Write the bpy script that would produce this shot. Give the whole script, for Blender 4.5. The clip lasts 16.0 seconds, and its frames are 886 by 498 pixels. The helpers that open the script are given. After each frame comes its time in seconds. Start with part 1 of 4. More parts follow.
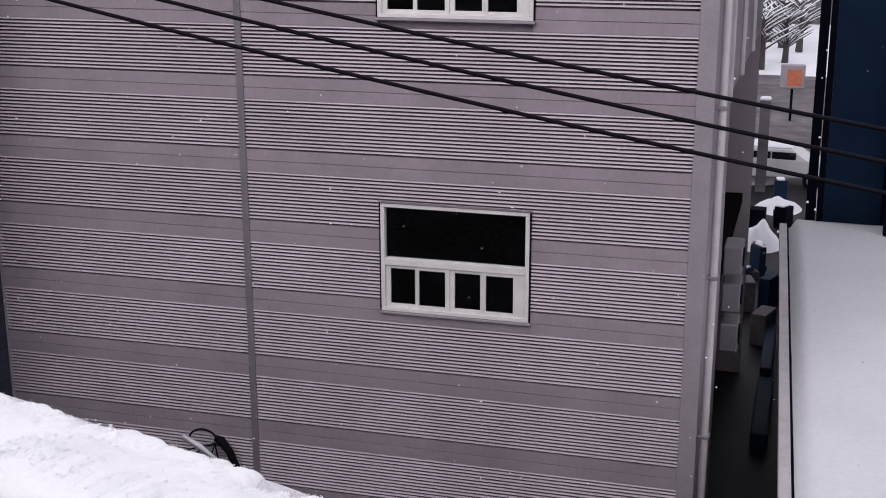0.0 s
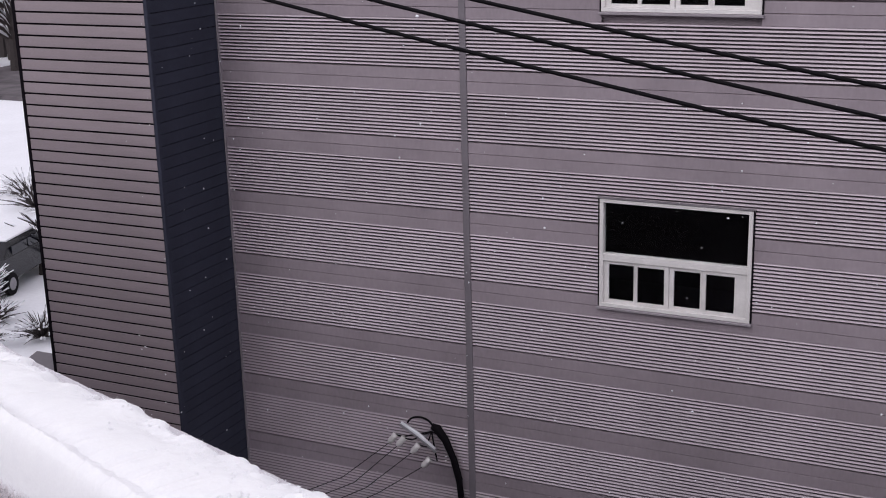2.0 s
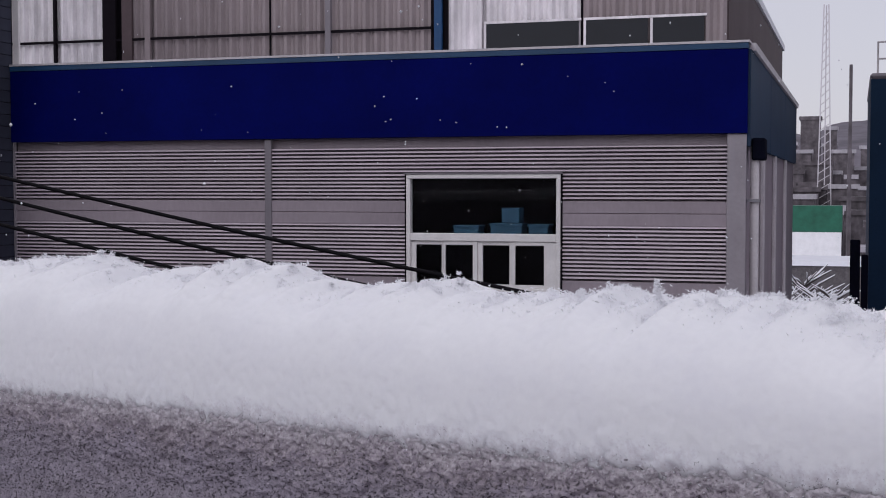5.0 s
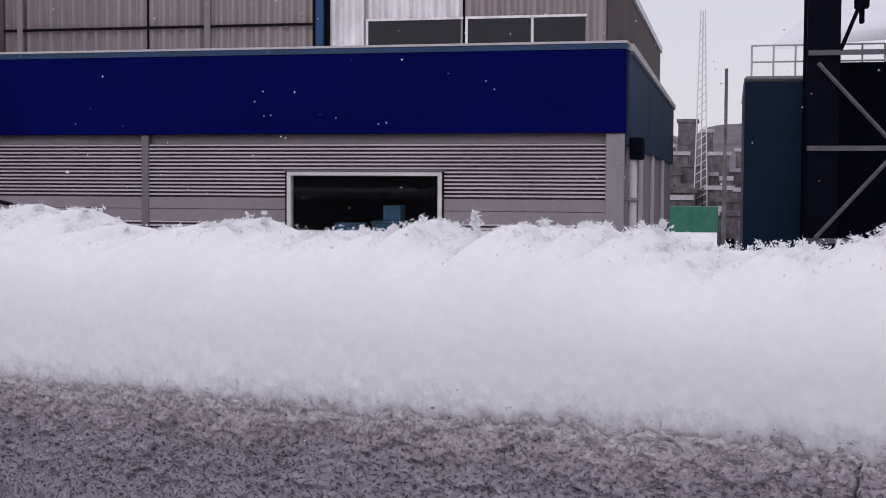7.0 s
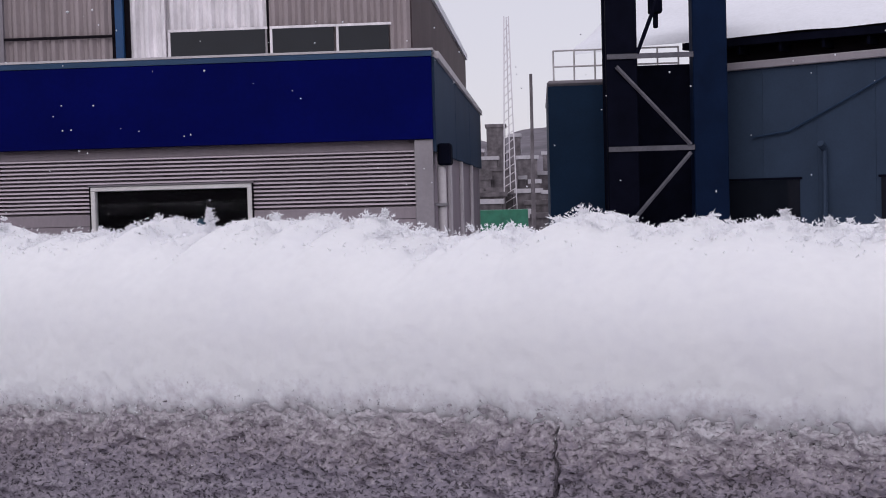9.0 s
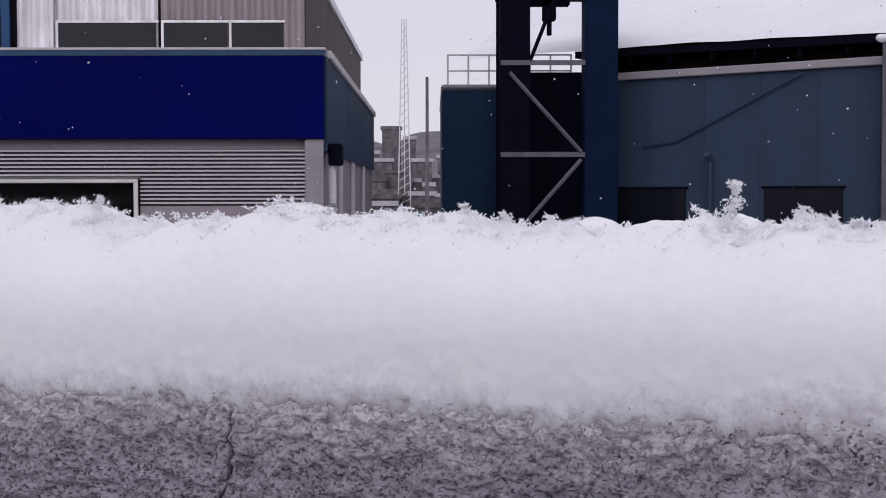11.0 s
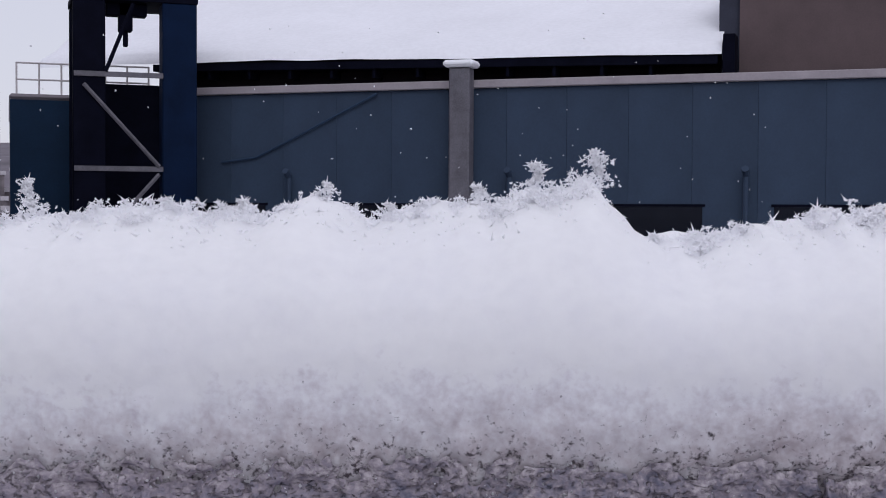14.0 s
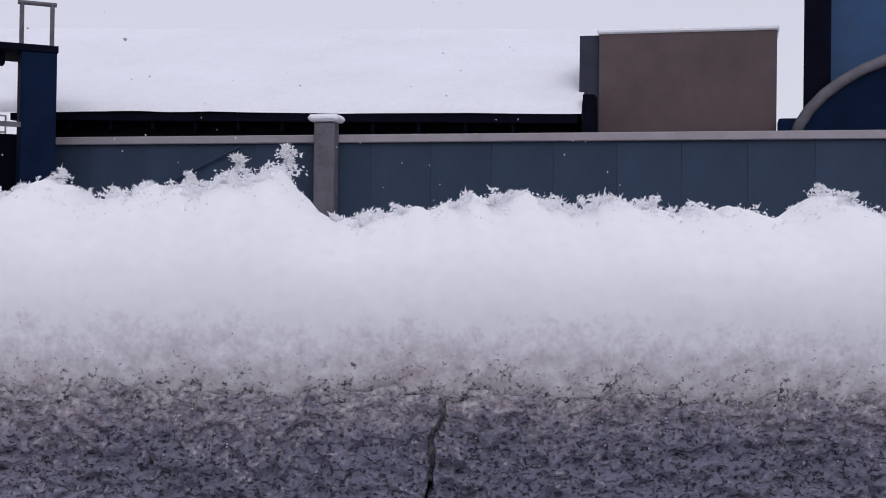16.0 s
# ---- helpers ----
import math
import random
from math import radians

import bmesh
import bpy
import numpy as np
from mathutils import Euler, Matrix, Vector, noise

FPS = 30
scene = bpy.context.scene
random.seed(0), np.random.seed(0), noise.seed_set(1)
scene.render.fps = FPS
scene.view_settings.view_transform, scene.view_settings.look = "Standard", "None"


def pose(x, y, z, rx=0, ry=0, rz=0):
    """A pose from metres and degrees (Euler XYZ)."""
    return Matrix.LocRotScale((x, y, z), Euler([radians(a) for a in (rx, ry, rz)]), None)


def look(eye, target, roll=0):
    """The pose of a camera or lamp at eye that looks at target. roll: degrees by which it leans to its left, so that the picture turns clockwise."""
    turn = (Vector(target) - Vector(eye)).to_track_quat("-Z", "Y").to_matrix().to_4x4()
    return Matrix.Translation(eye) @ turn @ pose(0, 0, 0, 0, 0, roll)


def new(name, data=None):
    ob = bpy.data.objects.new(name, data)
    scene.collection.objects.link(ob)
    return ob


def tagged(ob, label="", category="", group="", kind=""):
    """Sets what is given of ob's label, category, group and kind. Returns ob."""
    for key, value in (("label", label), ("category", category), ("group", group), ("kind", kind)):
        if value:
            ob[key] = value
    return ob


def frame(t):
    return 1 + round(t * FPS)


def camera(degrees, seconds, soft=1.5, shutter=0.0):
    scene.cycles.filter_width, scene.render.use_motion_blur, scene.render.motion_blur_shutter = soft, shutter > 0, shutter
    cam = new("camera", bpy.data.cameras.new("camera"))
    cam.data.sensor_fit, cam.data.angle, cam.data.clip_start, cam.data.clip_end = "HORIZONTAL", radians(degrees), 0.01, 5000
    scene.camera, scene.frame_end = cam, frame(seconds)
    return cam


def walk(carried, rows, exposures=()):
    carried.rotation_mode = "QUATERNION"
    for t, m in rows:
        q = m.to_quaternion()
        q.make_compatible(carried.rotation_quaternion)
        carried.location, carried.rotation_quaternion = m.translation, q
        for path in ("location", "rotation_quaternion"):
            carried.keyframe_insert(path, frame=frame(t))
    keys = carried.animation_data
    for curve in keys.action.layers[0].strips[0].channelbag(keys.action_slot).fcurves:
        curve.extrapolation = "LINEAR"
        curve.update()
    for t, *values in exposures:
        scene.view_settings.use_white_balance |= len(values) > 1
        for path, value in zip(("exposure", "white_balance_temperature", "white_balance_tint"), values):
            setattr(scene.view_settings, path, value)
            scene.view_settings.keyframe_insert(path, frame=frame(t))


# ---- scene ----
cam = camera(37.6, 16.0, soft=1.0)

PATH = [
    (0, (0.006, -0.069, 10.813), (-0.525, 1.781, 10.270), -0.1),
    (0.5, (0.026, -0.023, 10.817), (-0.528, 1.796, 10.195), -2.8),
    (1, (0.013, 0.005, 10.857), (-0.607, 1.814, 10.269), -1.5),
    (1.5, (0.043, -0.007, 10.887), (-0.775, 1.710, 10.269), -3.5),
    (2, (0.044, -0.070, 10.890), (-0.802, 1.656, 10.336), -1.6),
    (2.5, (0.122, -0.054, 10.711), (-0.702, 1.713, 10.263), -3.0),
    (3, (0.131, -0.064, 10.617), (-0.632, 1.756, 10.292), -2.3),
    (3.5, (0.081, -0.107, 10.529), (-0.621, 1.758, 10.363), -1.8),
    (4, (0.071, -0.112, 10.494), (-0.593, 1.771, 10.386), -1.3),
    (4.2, (0.080, -0.099, 10.496), (-0.572, 1.789, 10.393), -1.1),
    (6.3, (0.122, -0.017, 10.458), (-0.396, 1.913, 10.371), 0.5),
    (6.5, (0.123, -0.010, 10.458), (-0.374, 1.925, 10.365), 0.1),
    (7, (0.124, 0.007, 10.458), (-0.307, 1.957, 10.363), 0.3),
    (7.5, (0.126, 0.014, 10.462), (-0.210, 1.983, 10.379), 0.2),
    (8, (0.129, 0.013, 10.461), (-0.174, 1.988, 10.376), -0.3),
    (8.2, (0.131, 0.009, 10.459), (-0.123, 1.991, 10.373), -0.9),
    (10.3, (0.197, -0.006, 10.451), (0.117, 1.990, 10.365), -0.8),
    (10.5, (0.201, -0.007, 10.451), (0.139, 1.990, 10.360), -0.5),
    (11, (0.208, -0.009, 10.449), (0.221, 1.989, 10.365), -0.1),
    (11.5, (0.223, -0.008, 10.446), (0.329, 1.988, 10.368), -0.1),
    (12, (0.239, -0.010, 10.448), (0.423, 1.980, 10.381), -0.4),
    (12.5, (0.255, -0.011, 10.446), (0.550, 1.967, 10.381), 0.0),
    (13, (0.274, -0.010, 10.443), (0.704, 1.942, 10.377), 0.3),
    (13.5, (0.295, -0.006, 10.443), (0.829, 1.921, 10.383), 0.2),
    (14, (0.322, -0.001, 10.444), (0.956, 1.895, 10.386), 0.3),
    (14.5, (0.335, -0.002, 10.441), (1.011, 1.878, 10.374), -0.0),
    (15, (0.345, -0.017, 10.440), (1.102, 1.833, 10.391), 0.1),
    (15.5, (0.352, -0.029, 10.433), (1.150, 1.804, 10.384), -0.1),
    (16, (0.339, -0.071, 10.426), (1.164, 1.750, 10.455), 0.8),
]
EXPOSURES = [(0, 0.05, 6500, 10), (2.4, 0.03, 6500, 10), (3.0, -0.52, 6350, 10), (3.5, -0.54, 6200, 10), (4.2, -0.60, 6200, 10), (6.3, -0.40, 6350, 12),
             (11, -0.35, 6300, 12), (13, -0.38, 6150, 10), (15, -0.42, 6100, 10), (16, -0.38, 6150, 10)]
walk(cam, [(t, look(eye, aim, roll)) for t, eye, aim, roll in PATH], EXPOSURES)

# ---- world and light: overcast winter sky ----
world = bpy.data.worlds.new("overcast_sky")
scene.world = world
world.use_nodes = True
wn, wl = world.node_tree.nodes, world.node_tree.links
wn.clear()
sky = wn.new("ShaderNodeTexSky")
sky.sky_type, sky.sun_disc = "NISHITA", False
sky.sun_elevation, sky.sun_rotation = radians(32), radians(196)
clear_bg, cloud_bg = wn.new("ShaderNodeBackground"), wn.new("ShaderNodeBackground")
clear_bg.inputs["Strength"].default_value = 0.02
cloud_bg.inputs["Color"].default_value = (0.89, 0.84, 0.915, 1)
cloud_bg.inputs["Strength"].default_value = 0.90
add_bg, out_bg = wn.new("ShaderNodeAddShader"), wn.new("ShaderNodeOutputWorld")
wl.new(sky.outputs["Color"], clear_bg.inputs["Color"])
wl.new(clear_bg.outputs[0], add_bg.inputs[0])
wl.new(cloud_bg.outputs[0], add_bg.inputs[1])
wl.new(add_bg.outputs[0], out_bg.inputs["Surface"])
sun_data = bpy.data.lights.new("sun", "SUN")
sun_data.energy, sun_data.angle, sun_data.color = 1.0, radians(40), (0.96, 0.96, 1.0)
sun = new("sun", sun_data)
sun.matrix_world = look((-6, -26, 26), (3, 6, 5))


# ---- materials ----
def material(name, color, rough=0.6, metal=0.0, grain=0.0, grain_size=0.01, stain=0.0, stain_size=0.6,
             bump=0.0, stretch=(1, 1, 1), vary=0.0, sub=0.0, tint=None, spec=0.35, pebble=0.0):
    """A Principled surface with fine grain, larger stains, relief and a little difference from piece to piece."""
    m = bpy.data.materials.new(name)
    m.use_nodes = True
    nt, links = m.node_tree.nodes, m.node_tree.links
    b = nt["Principled BSDF"]
    b.inputs["Roughness"].default_value, b.inputs["Metallic"].default_value = rough, metal
    b.inputs["Specular IOR Level"].default_value = spec
    coord, mapping = nt.new("ShaderNodeTexCoord"), nt.new("ShaderNodeMapping")
    mapping.inputs["Scale"].default_value = stretch
    links.new(coord.outputs["Object"], mapping.inputs["Vector"])
    fine, wide = nt.new("ShaderNodeTexNoise"), nt.new("ShaderNodeTexNoise")
    for tex, size, detail in ((fine, grain_size, 5), (wide, stain_size, 6)):
        tex.inputs["Scale"].default_value, tex.inputs["Detail"].default_value = 1 / size, detail
        links.new(mapping.outputs[0], tex.inputs["Vector"])
    wide.inputs["Roughness"].default_value = 0.65
    last = None
    rgb = nt.new("ShaderNodeRGB")
    rgb.outputs[0].default_value = (*color, 1)
    last = rgb.outputs[0]
    for tex, amount, low, high in ((fine, grain, 0.3, 0.7), (wide, stain, 0.3, 0.7)):
        if amount:
            ramp = nt.new("ShaderNodeMapRange")
            ramp.inputs["From Min"].default_value, ramp.inputs["From Max"].default_value = low, high
            ramp.inputs["To Min"].default_value, ramp.inputs["To Max"].default_value = 1 - amount, 1 + amount
            links.new(tex.outputs["Fac"], ramp.inputs["Value"])
            mul = nt.new("ShaderNodeVectorMath")
            mul.operation = "SCALE"
            links.new(last, mul.inputs[0])
            links.new(ramp.outputs[0], mul.inputs["Scale"])
            last = mul.outputs[0]
    if tint:
        mix = nt.new("ShaderNodeMix")
        mix.data_type = "RGBA"
        links.new(wide.outputs["Fac"], mix.inputs["Factor"])
        links.new(last, mix.inputs["A"])
        mix.inputs["B"].default_value = (*tint, 1)
        last = mix.outputs["Result"]
    if vary:
        info, ramp, mul = nt.new("ShaderNodeObjectInfo"), nt.new("ShaderNodeMapRange"), nt.new("ShaderNodeVectorMath")
        ramp.inputs["To Min"].default_value, ramp.inputs["To Max"].default_value = 1 - vary, 1 + vary
        mul.operation = "SCALE"
        links.new(info.outputs["Random"], ramp.inputs["Value"])
        links.new(last, mul.inputs[0])
        links.new(ramp.outputs[0], mul.inputs["Scale"])
        last = mul.outputs[0]
    stones = None
    if pebble:
        # Pits are darkened in the base colour too, painting the shade in crevices.
        pits, dark, mul = nt.new("ShaderNodeTexNoise"), nt.new("ShaderNodeMapRange"), nt.new("ShaderNodeVectorMath")
        pits.inputs["Scale"].default_value, pits.inputs["Detail"].default_value, pits.inputs["Distortion"].default_value = 1 / pebble, 3, 0.6
        links.new(mapping.outputs[0], pits.inputs["Vector"])
        dark.inputs["From Min"].default_value, dark.inputs["From Max"].default_value = 0.34, 0.47
        dark.inputs["To Min"].default_value, dark.inputs["To Max"].default_value = 0.34, 1.12
        links.new(pits.outputs["Fac"], dark.inputs["Value"])
        mul.operation = "SCALE"
        links.new(last, mul.inputs[0])
        links.new(dark.outputs[0], mul.inputs["Scale"])
        last = mul.outputs[0]
        stones = nt.new("ShaderNodeBump")
        stones.inputs["Distance"].default_value, stones.inputs["Strength"].default_value = 0.5 * pebble, 1.0
        links.new(dark.outputs[0], stones.inputs["Height"])
    links.new(last, b.inputs["Base Color"])
    if bump:
        bm_node = nt.new("ShaderNodeBump")
        bm_node.inputs["Distance"].default_value, bm_node.inputs["Strength"].default_value = bump, 0.8
        links.new(fine.outputs["Fac"], bm_node.inputs["Height"])
        if stones:
            links.new(stones.outputs[0], bm_node.inputs["Normal"])
        links.new(bm_node.outputs[0], b.inputs["Normal"])
    if sub:
        b.inputs["Subsurface Weight"].default_value = sub
        b.inputs["Subsurface Radius"].default_value = (1, 1, 1)
        b.inputs["Subsurface Scale"].default_value = 0.012
    return m


def glass_material(name, color=(0.75, 0.8, 0.82)):
    m = bpy.data.materials.new(name)
    m.use_nodes = True
    b = m.node_tree.nodes["Principled BSDF"]
    b.inputs["Base Color"].default_value = (*color, 1)
    b.inputs["Roughness"].default_value = 0.03
    b.inputs["Transmission Weight"].default_value = 1.0
    b.inputs["IOR"].default_value = 1.35
    return m


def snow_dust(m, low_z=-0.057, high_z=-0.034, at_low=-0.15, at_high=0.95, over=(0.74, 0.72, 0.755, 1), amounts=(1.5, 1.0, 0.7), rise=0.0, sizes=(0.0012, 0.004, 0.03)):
    """Breaks one coat into another by height and noise: dust thins out down the render, snow greys towards its foot."""
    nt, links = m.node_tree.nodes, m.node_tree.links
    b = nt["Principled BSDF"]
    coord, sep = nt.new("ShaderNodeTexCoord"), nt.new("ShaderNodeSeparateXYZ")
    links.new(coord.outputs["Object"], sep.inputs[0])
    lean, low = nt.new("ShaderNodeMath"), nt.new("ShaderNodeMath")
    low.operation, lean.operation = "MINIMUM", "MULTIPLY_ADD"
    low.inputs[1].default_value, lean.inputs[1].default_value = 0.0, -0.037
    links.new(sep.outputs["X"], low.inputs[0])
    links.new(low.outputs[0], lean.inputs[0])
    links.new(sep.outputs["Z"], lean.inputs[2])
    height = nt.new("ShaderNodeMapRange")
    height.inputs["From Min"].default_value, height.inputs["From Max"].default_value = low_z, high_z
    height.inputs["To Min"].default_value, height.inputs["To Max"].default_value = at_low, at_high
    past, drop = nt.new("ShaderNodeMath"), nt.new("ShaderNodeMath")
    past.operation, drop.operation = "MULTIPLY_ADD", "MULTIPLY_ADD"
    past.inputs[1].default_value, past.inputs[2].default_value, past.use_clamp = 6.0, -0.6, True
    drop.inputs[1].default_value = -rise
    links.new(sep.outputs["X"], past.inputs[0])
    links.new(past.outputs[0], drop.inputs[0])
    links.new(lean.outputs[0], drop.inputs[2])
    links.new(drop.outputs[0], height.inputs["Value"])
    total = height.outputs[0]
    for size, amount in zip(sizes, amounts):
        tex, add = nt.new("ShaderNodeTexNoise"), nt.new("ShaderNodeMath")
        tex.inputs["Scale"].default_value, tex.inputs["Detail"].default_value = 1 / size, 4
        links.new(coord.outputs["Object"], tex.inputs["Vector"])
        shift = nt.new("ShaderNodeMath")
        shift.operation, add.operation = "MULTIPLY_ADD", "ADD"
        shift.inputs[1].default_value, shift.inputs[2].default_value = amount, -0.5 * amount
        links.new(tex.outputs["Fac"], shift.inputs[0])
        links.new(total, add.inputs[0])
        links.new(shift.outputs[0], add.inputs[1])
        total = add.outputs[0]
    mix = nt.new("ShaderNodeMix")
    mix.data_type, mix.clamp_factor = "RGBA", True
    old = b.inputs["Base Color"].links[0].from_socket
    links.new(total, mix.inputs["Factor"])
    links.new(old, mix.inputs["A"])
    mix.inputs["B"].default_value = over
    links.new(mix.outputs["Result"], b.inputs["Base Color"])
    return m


def cool_darken(m, cool_dark=(0.55, 0.61, 0.69, 1)):
    """A darker, bluer patch with a wandering edge along one stretch of the render."""
    nt, links = m.node_tree.nodes, m.node_tree.links
    b = nt["Principled BSDF"]
    coord, sep, tex = nt.new("ShaderNodeTexCoord"), nt.new("ShaderNodeSeparateXYZ"), nt.new("ShaderNodeTexNoise")
    tex.inputs["Scale"].default_value, tex.inputs["Detail"].default_value = 16, 5
    links.new(coord.outputs["Object"], sep.inputs[0])
    links.new(coord.outputs["Object"], tex.inputs["Vector"])
    along, total, mix = nt.new("ShaderNodeMath"), nt.new("ShaderNodeMath"), nt.new("ShaderNodeMix")
    along.operation, total.operation, total.use_clamp = "MULTIPLY_ADD", "MULTIPLY_ADD", True
    along.inputs[1].default_value, along.inputs[2].default_value = 4.5, -1.05
    total.inputs[1].default_value = 1.4
    links.new(sep.outputs["X"], along.inputs[0])
    links.new(tex.outputs["Fac"], total.inputs[0])
    links.new(along.outputs[0], total.inputs[2])
    mix.data_type, mix.blend_type = "RGBA", "MULTIPLY"
    links.new(total.outputs[0], mix.inputs["Factor"])
    links.new(b.inputs["Base Color"].links[0].from_socket, mix.inputs["A"])
    mix.inputs["B"].default_value = cool_dark
    links.new(mix.outputs["Result"], b.inputs["Base Color"])
    return m


SNOW = material("snow", (0.91, 0.91, 0.945), 1.0, grain=0.015, grain_size=0.003, stain=0.02, stain_size=0.03, bump=0.0003, sub=0.9, spec=0.05)
# Turns pinkish grey towards the bottom, with dark specks near the edge.
GREYED_SNOW = snow_dust(material("greyed_snow", (0.91, 0.91, 0.945), 1.0, grain=0.015, grain_size=0.003, stain=0.02, stain_size=0.03, bump=0.0003, sub=0.9, spec=0.05), -0.052, -0.024, 0.80, -0.75, (0.54, 0.48, 0.50, 1), (0.9, 1.0, 1.0), 0.011)
snow_dust(GREYED_SNOW, -0.052, -0.028, 0.15, -2.1, (0.10, 0.085, 0.095, 1), (5.0, 3.5, 0.8), 0.008, (0.0009, 0.003, 0.03))
BOUNCE_SNOW = material("bounce_snow", (0.62, 0.61, 0.635), 0.9, grain=0.1, grain_size=0.03, stain=0.25, stain_size=0.5, bump=0.01)
FAR_SNOW = material("settled_snow", (0.82, 0.825, 0.865), 0.9, grain=0.03, grain_size=0.1, stain=0.04, stain_size=2.0, bump=0.01)
FLAKE = material("snow_flakes", (0.95, 0.95, 0.97), 0.9, grain=0.02, grain_size=0.002, spec=0.1)
CONCRETE = material("rough_render", (0.27, 0.235, 0.26), 0.95, grain=0.38, grain_size=0.0014, stain=0.22, stain_size=0.03, bump=0.0009, spec=0.1, tint=(0.16, 0.15, 0.19))
DUSTED = snow_dust(snow_dust(cool_darken(material("snow_dusted_render", (0.36, 0.313, 0.342), 0.95, grain=0.34, grain_size=0.0009, stain=0.25, stain_size=0.02, bump=0.0009, spec=0.1, tint=(0.27, 0.25, 0.31), pebble=0.0011, stretch=(0.75, 1, 1.1))), -0.072, -0.046, -0.45, 0.85, (0.47, 0.405, 0.43, 1), (1.6, 1.4, 1.0), 0.006), rise=0.008)
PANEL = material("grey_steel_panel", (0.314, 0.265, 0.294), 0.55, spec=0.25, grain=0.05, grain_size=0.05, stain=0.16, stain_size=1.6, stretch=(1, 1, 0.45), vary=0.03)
# Paler than PANEL: the highlight on upward rib slopes is put into colour.
RIB = material("rib_slope_highlight", (0.505, 0.438, 0.478), 0.5, spec=0.25, grain=0.05, grain_size=0.05, stain=0.14, stain_size=1.6, vary=0.03)
TRIM = material("grey_trim", (0.30, 0.27, 0.295), 0.5, grain=0.05, grain_size=0.04, stain=0.1, stain_size=0.5)
SEAM = material("dark_seam_trim", (0.19, 0.17, 0.19), 0.5, stain=0.12, stain_size=0.5)
PIPE = material("pale_downpipe", (0.55, 0.51, 0.53), 0.5, grain=0.05, grain_size=0.03, stain=0.15, stain_size=0.4)
NAVY = material("navy_fascia", (0.0012, 0.0030, 0.085), 0.6, spec=0.03, grain=0.06, grain_size=0.05, stain=0.2, stain_size=1.2)
TEAL = material("teal_edge", (0.012, 0.05, 0.12), 0.45, stain=0.2, stain_size=0.6)
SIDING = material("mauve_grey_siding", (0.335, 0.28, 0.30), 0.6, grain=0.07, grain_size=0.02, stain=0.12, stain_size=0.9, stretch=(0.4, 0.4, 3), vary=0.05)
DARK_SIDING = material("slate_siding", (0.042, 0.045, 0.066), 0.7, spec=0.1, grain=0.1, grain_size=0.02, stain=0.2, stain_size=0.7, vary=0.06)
# Near black: shade of gaps, passage and eave as colour; also plain dark posts.
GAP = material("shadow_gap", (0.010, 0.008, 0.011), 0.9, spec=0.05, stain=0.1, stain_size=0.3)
FRAME = material("white_pvc", (0.74, 0.71, 0.70), 0.4, grain=0.03, grain_size=0.02, stain=0.1, stain_size=0.3)
GLASS = glass_material("window_glass")
# Near-black colour puts the lack of light indoors into the room surfaces.
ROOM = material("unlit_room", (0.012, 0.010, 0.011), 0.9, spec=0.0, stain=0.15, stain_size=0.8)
BOXBLUE = material("blue_crate", (0.03, 0.09, 0.15), 0.6, stain=0.15, stain_size=0.1)
RUBBER = material("black_cable", (0.006, 0.005, 0.007), 0.7, spec=0.1, grain=0.1, grain_size=0.02)
NAVY_STEEL = material("navy_steel", (0.004, 0.011, 0.034), 0.75, spec=0.06, grain=0.06, grain_size=0.04, stain=0.3, stain_size=0.8)
STEEL = material("dark_steel", (0.004, 0.0045, 0.011), 0.85, 0.0, spec=0.04, grain=0.1, grain_size=0.03, stain=0.3, stain_size=0.4)
GALV = material("galvanised_steel", (0.30, 0.29, 0.31), 0.45, 0.4, grain=0.08, grain_size=0.02, stain=0.15, stain_size=0.3)
BLUE_WALL = material("blue_grey_cladding", (0.025, 0.045, 0.085), 0.6, spec=0.15, grain=0.05, grain_size=0.05, stain=0.18, stain_size=2.0, vary=0.05)
SLATE_WALL = material("slate_cladding", (0.036, 0.054, 0.09), 0.6, spec=0.12, grain=0.05, grain_size=0.05, stain=0.2, stain_size=2.5, vary=0.04)
BRACE = material("weathered_brace", (0.11, 0.105, 0.125), 0.6, grain=0.15, grain_size=0.03, stain=0.3, stain_size=0.3)
DEEP_BLUE = material("deep_blue_cladding", (0.006, 0.020, 0.048), 0.65, spec=0.12, grain=0.05, grain_size=0.05, stain=0.25, stain_size=1.6)
CREAM = material("weathered_cream_sheet", (0.27, 0.225, 0.23), 0.55, grain=0.05, grain_size=0.03, stain=0.2, stain_size=0.8, stretch=(2, 1, 0.5), vary=0.06)
PALE = material("pale_plastic_sheet", (0.70, 0.66, 0.68), 0.4, grain=0.05, grain_size=0.03, stain=0.25, stain_size=0.5, stretch=(2, 1, 0.5))
BROWN = material("brown_cladding", (0.10, 0.074, 0.078), 0.7, spec=0.15, grain=0.06, grain_size=0.03, stain=0.15, stain_size=1.0)
BRIGHT_BLUE = material("bright_blue_paint", (0.004, 0.045, 0.135), 0.45, stain=0.2, stain_size=0.5)
# Near-black base puts the shade on the alley floor into the colour.
ASPHALT = material("shade_dark_asphalt", (0.012, 0.011, 0.014), 0.6, spec=0.2, grain=0.3, grain_size=0.03, stain=0.4, stain_size=1.5)
GREEN = material("green_tarpaulin", (0.02, 0.12, 0.075), 0.6, stain=0.25, stain_size=1.0)
TOWN = material("far_town", (0.12, 0.105, 0.115), 0.8, grain=0.4, grain_size=1.2, stain=0.5, stain_size=5.0)
# Distance haze is blended into the hill, far roof and mast colours.
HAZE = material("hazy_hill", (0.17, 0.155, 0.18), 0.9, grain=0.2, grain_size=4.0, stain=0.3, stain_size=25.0)
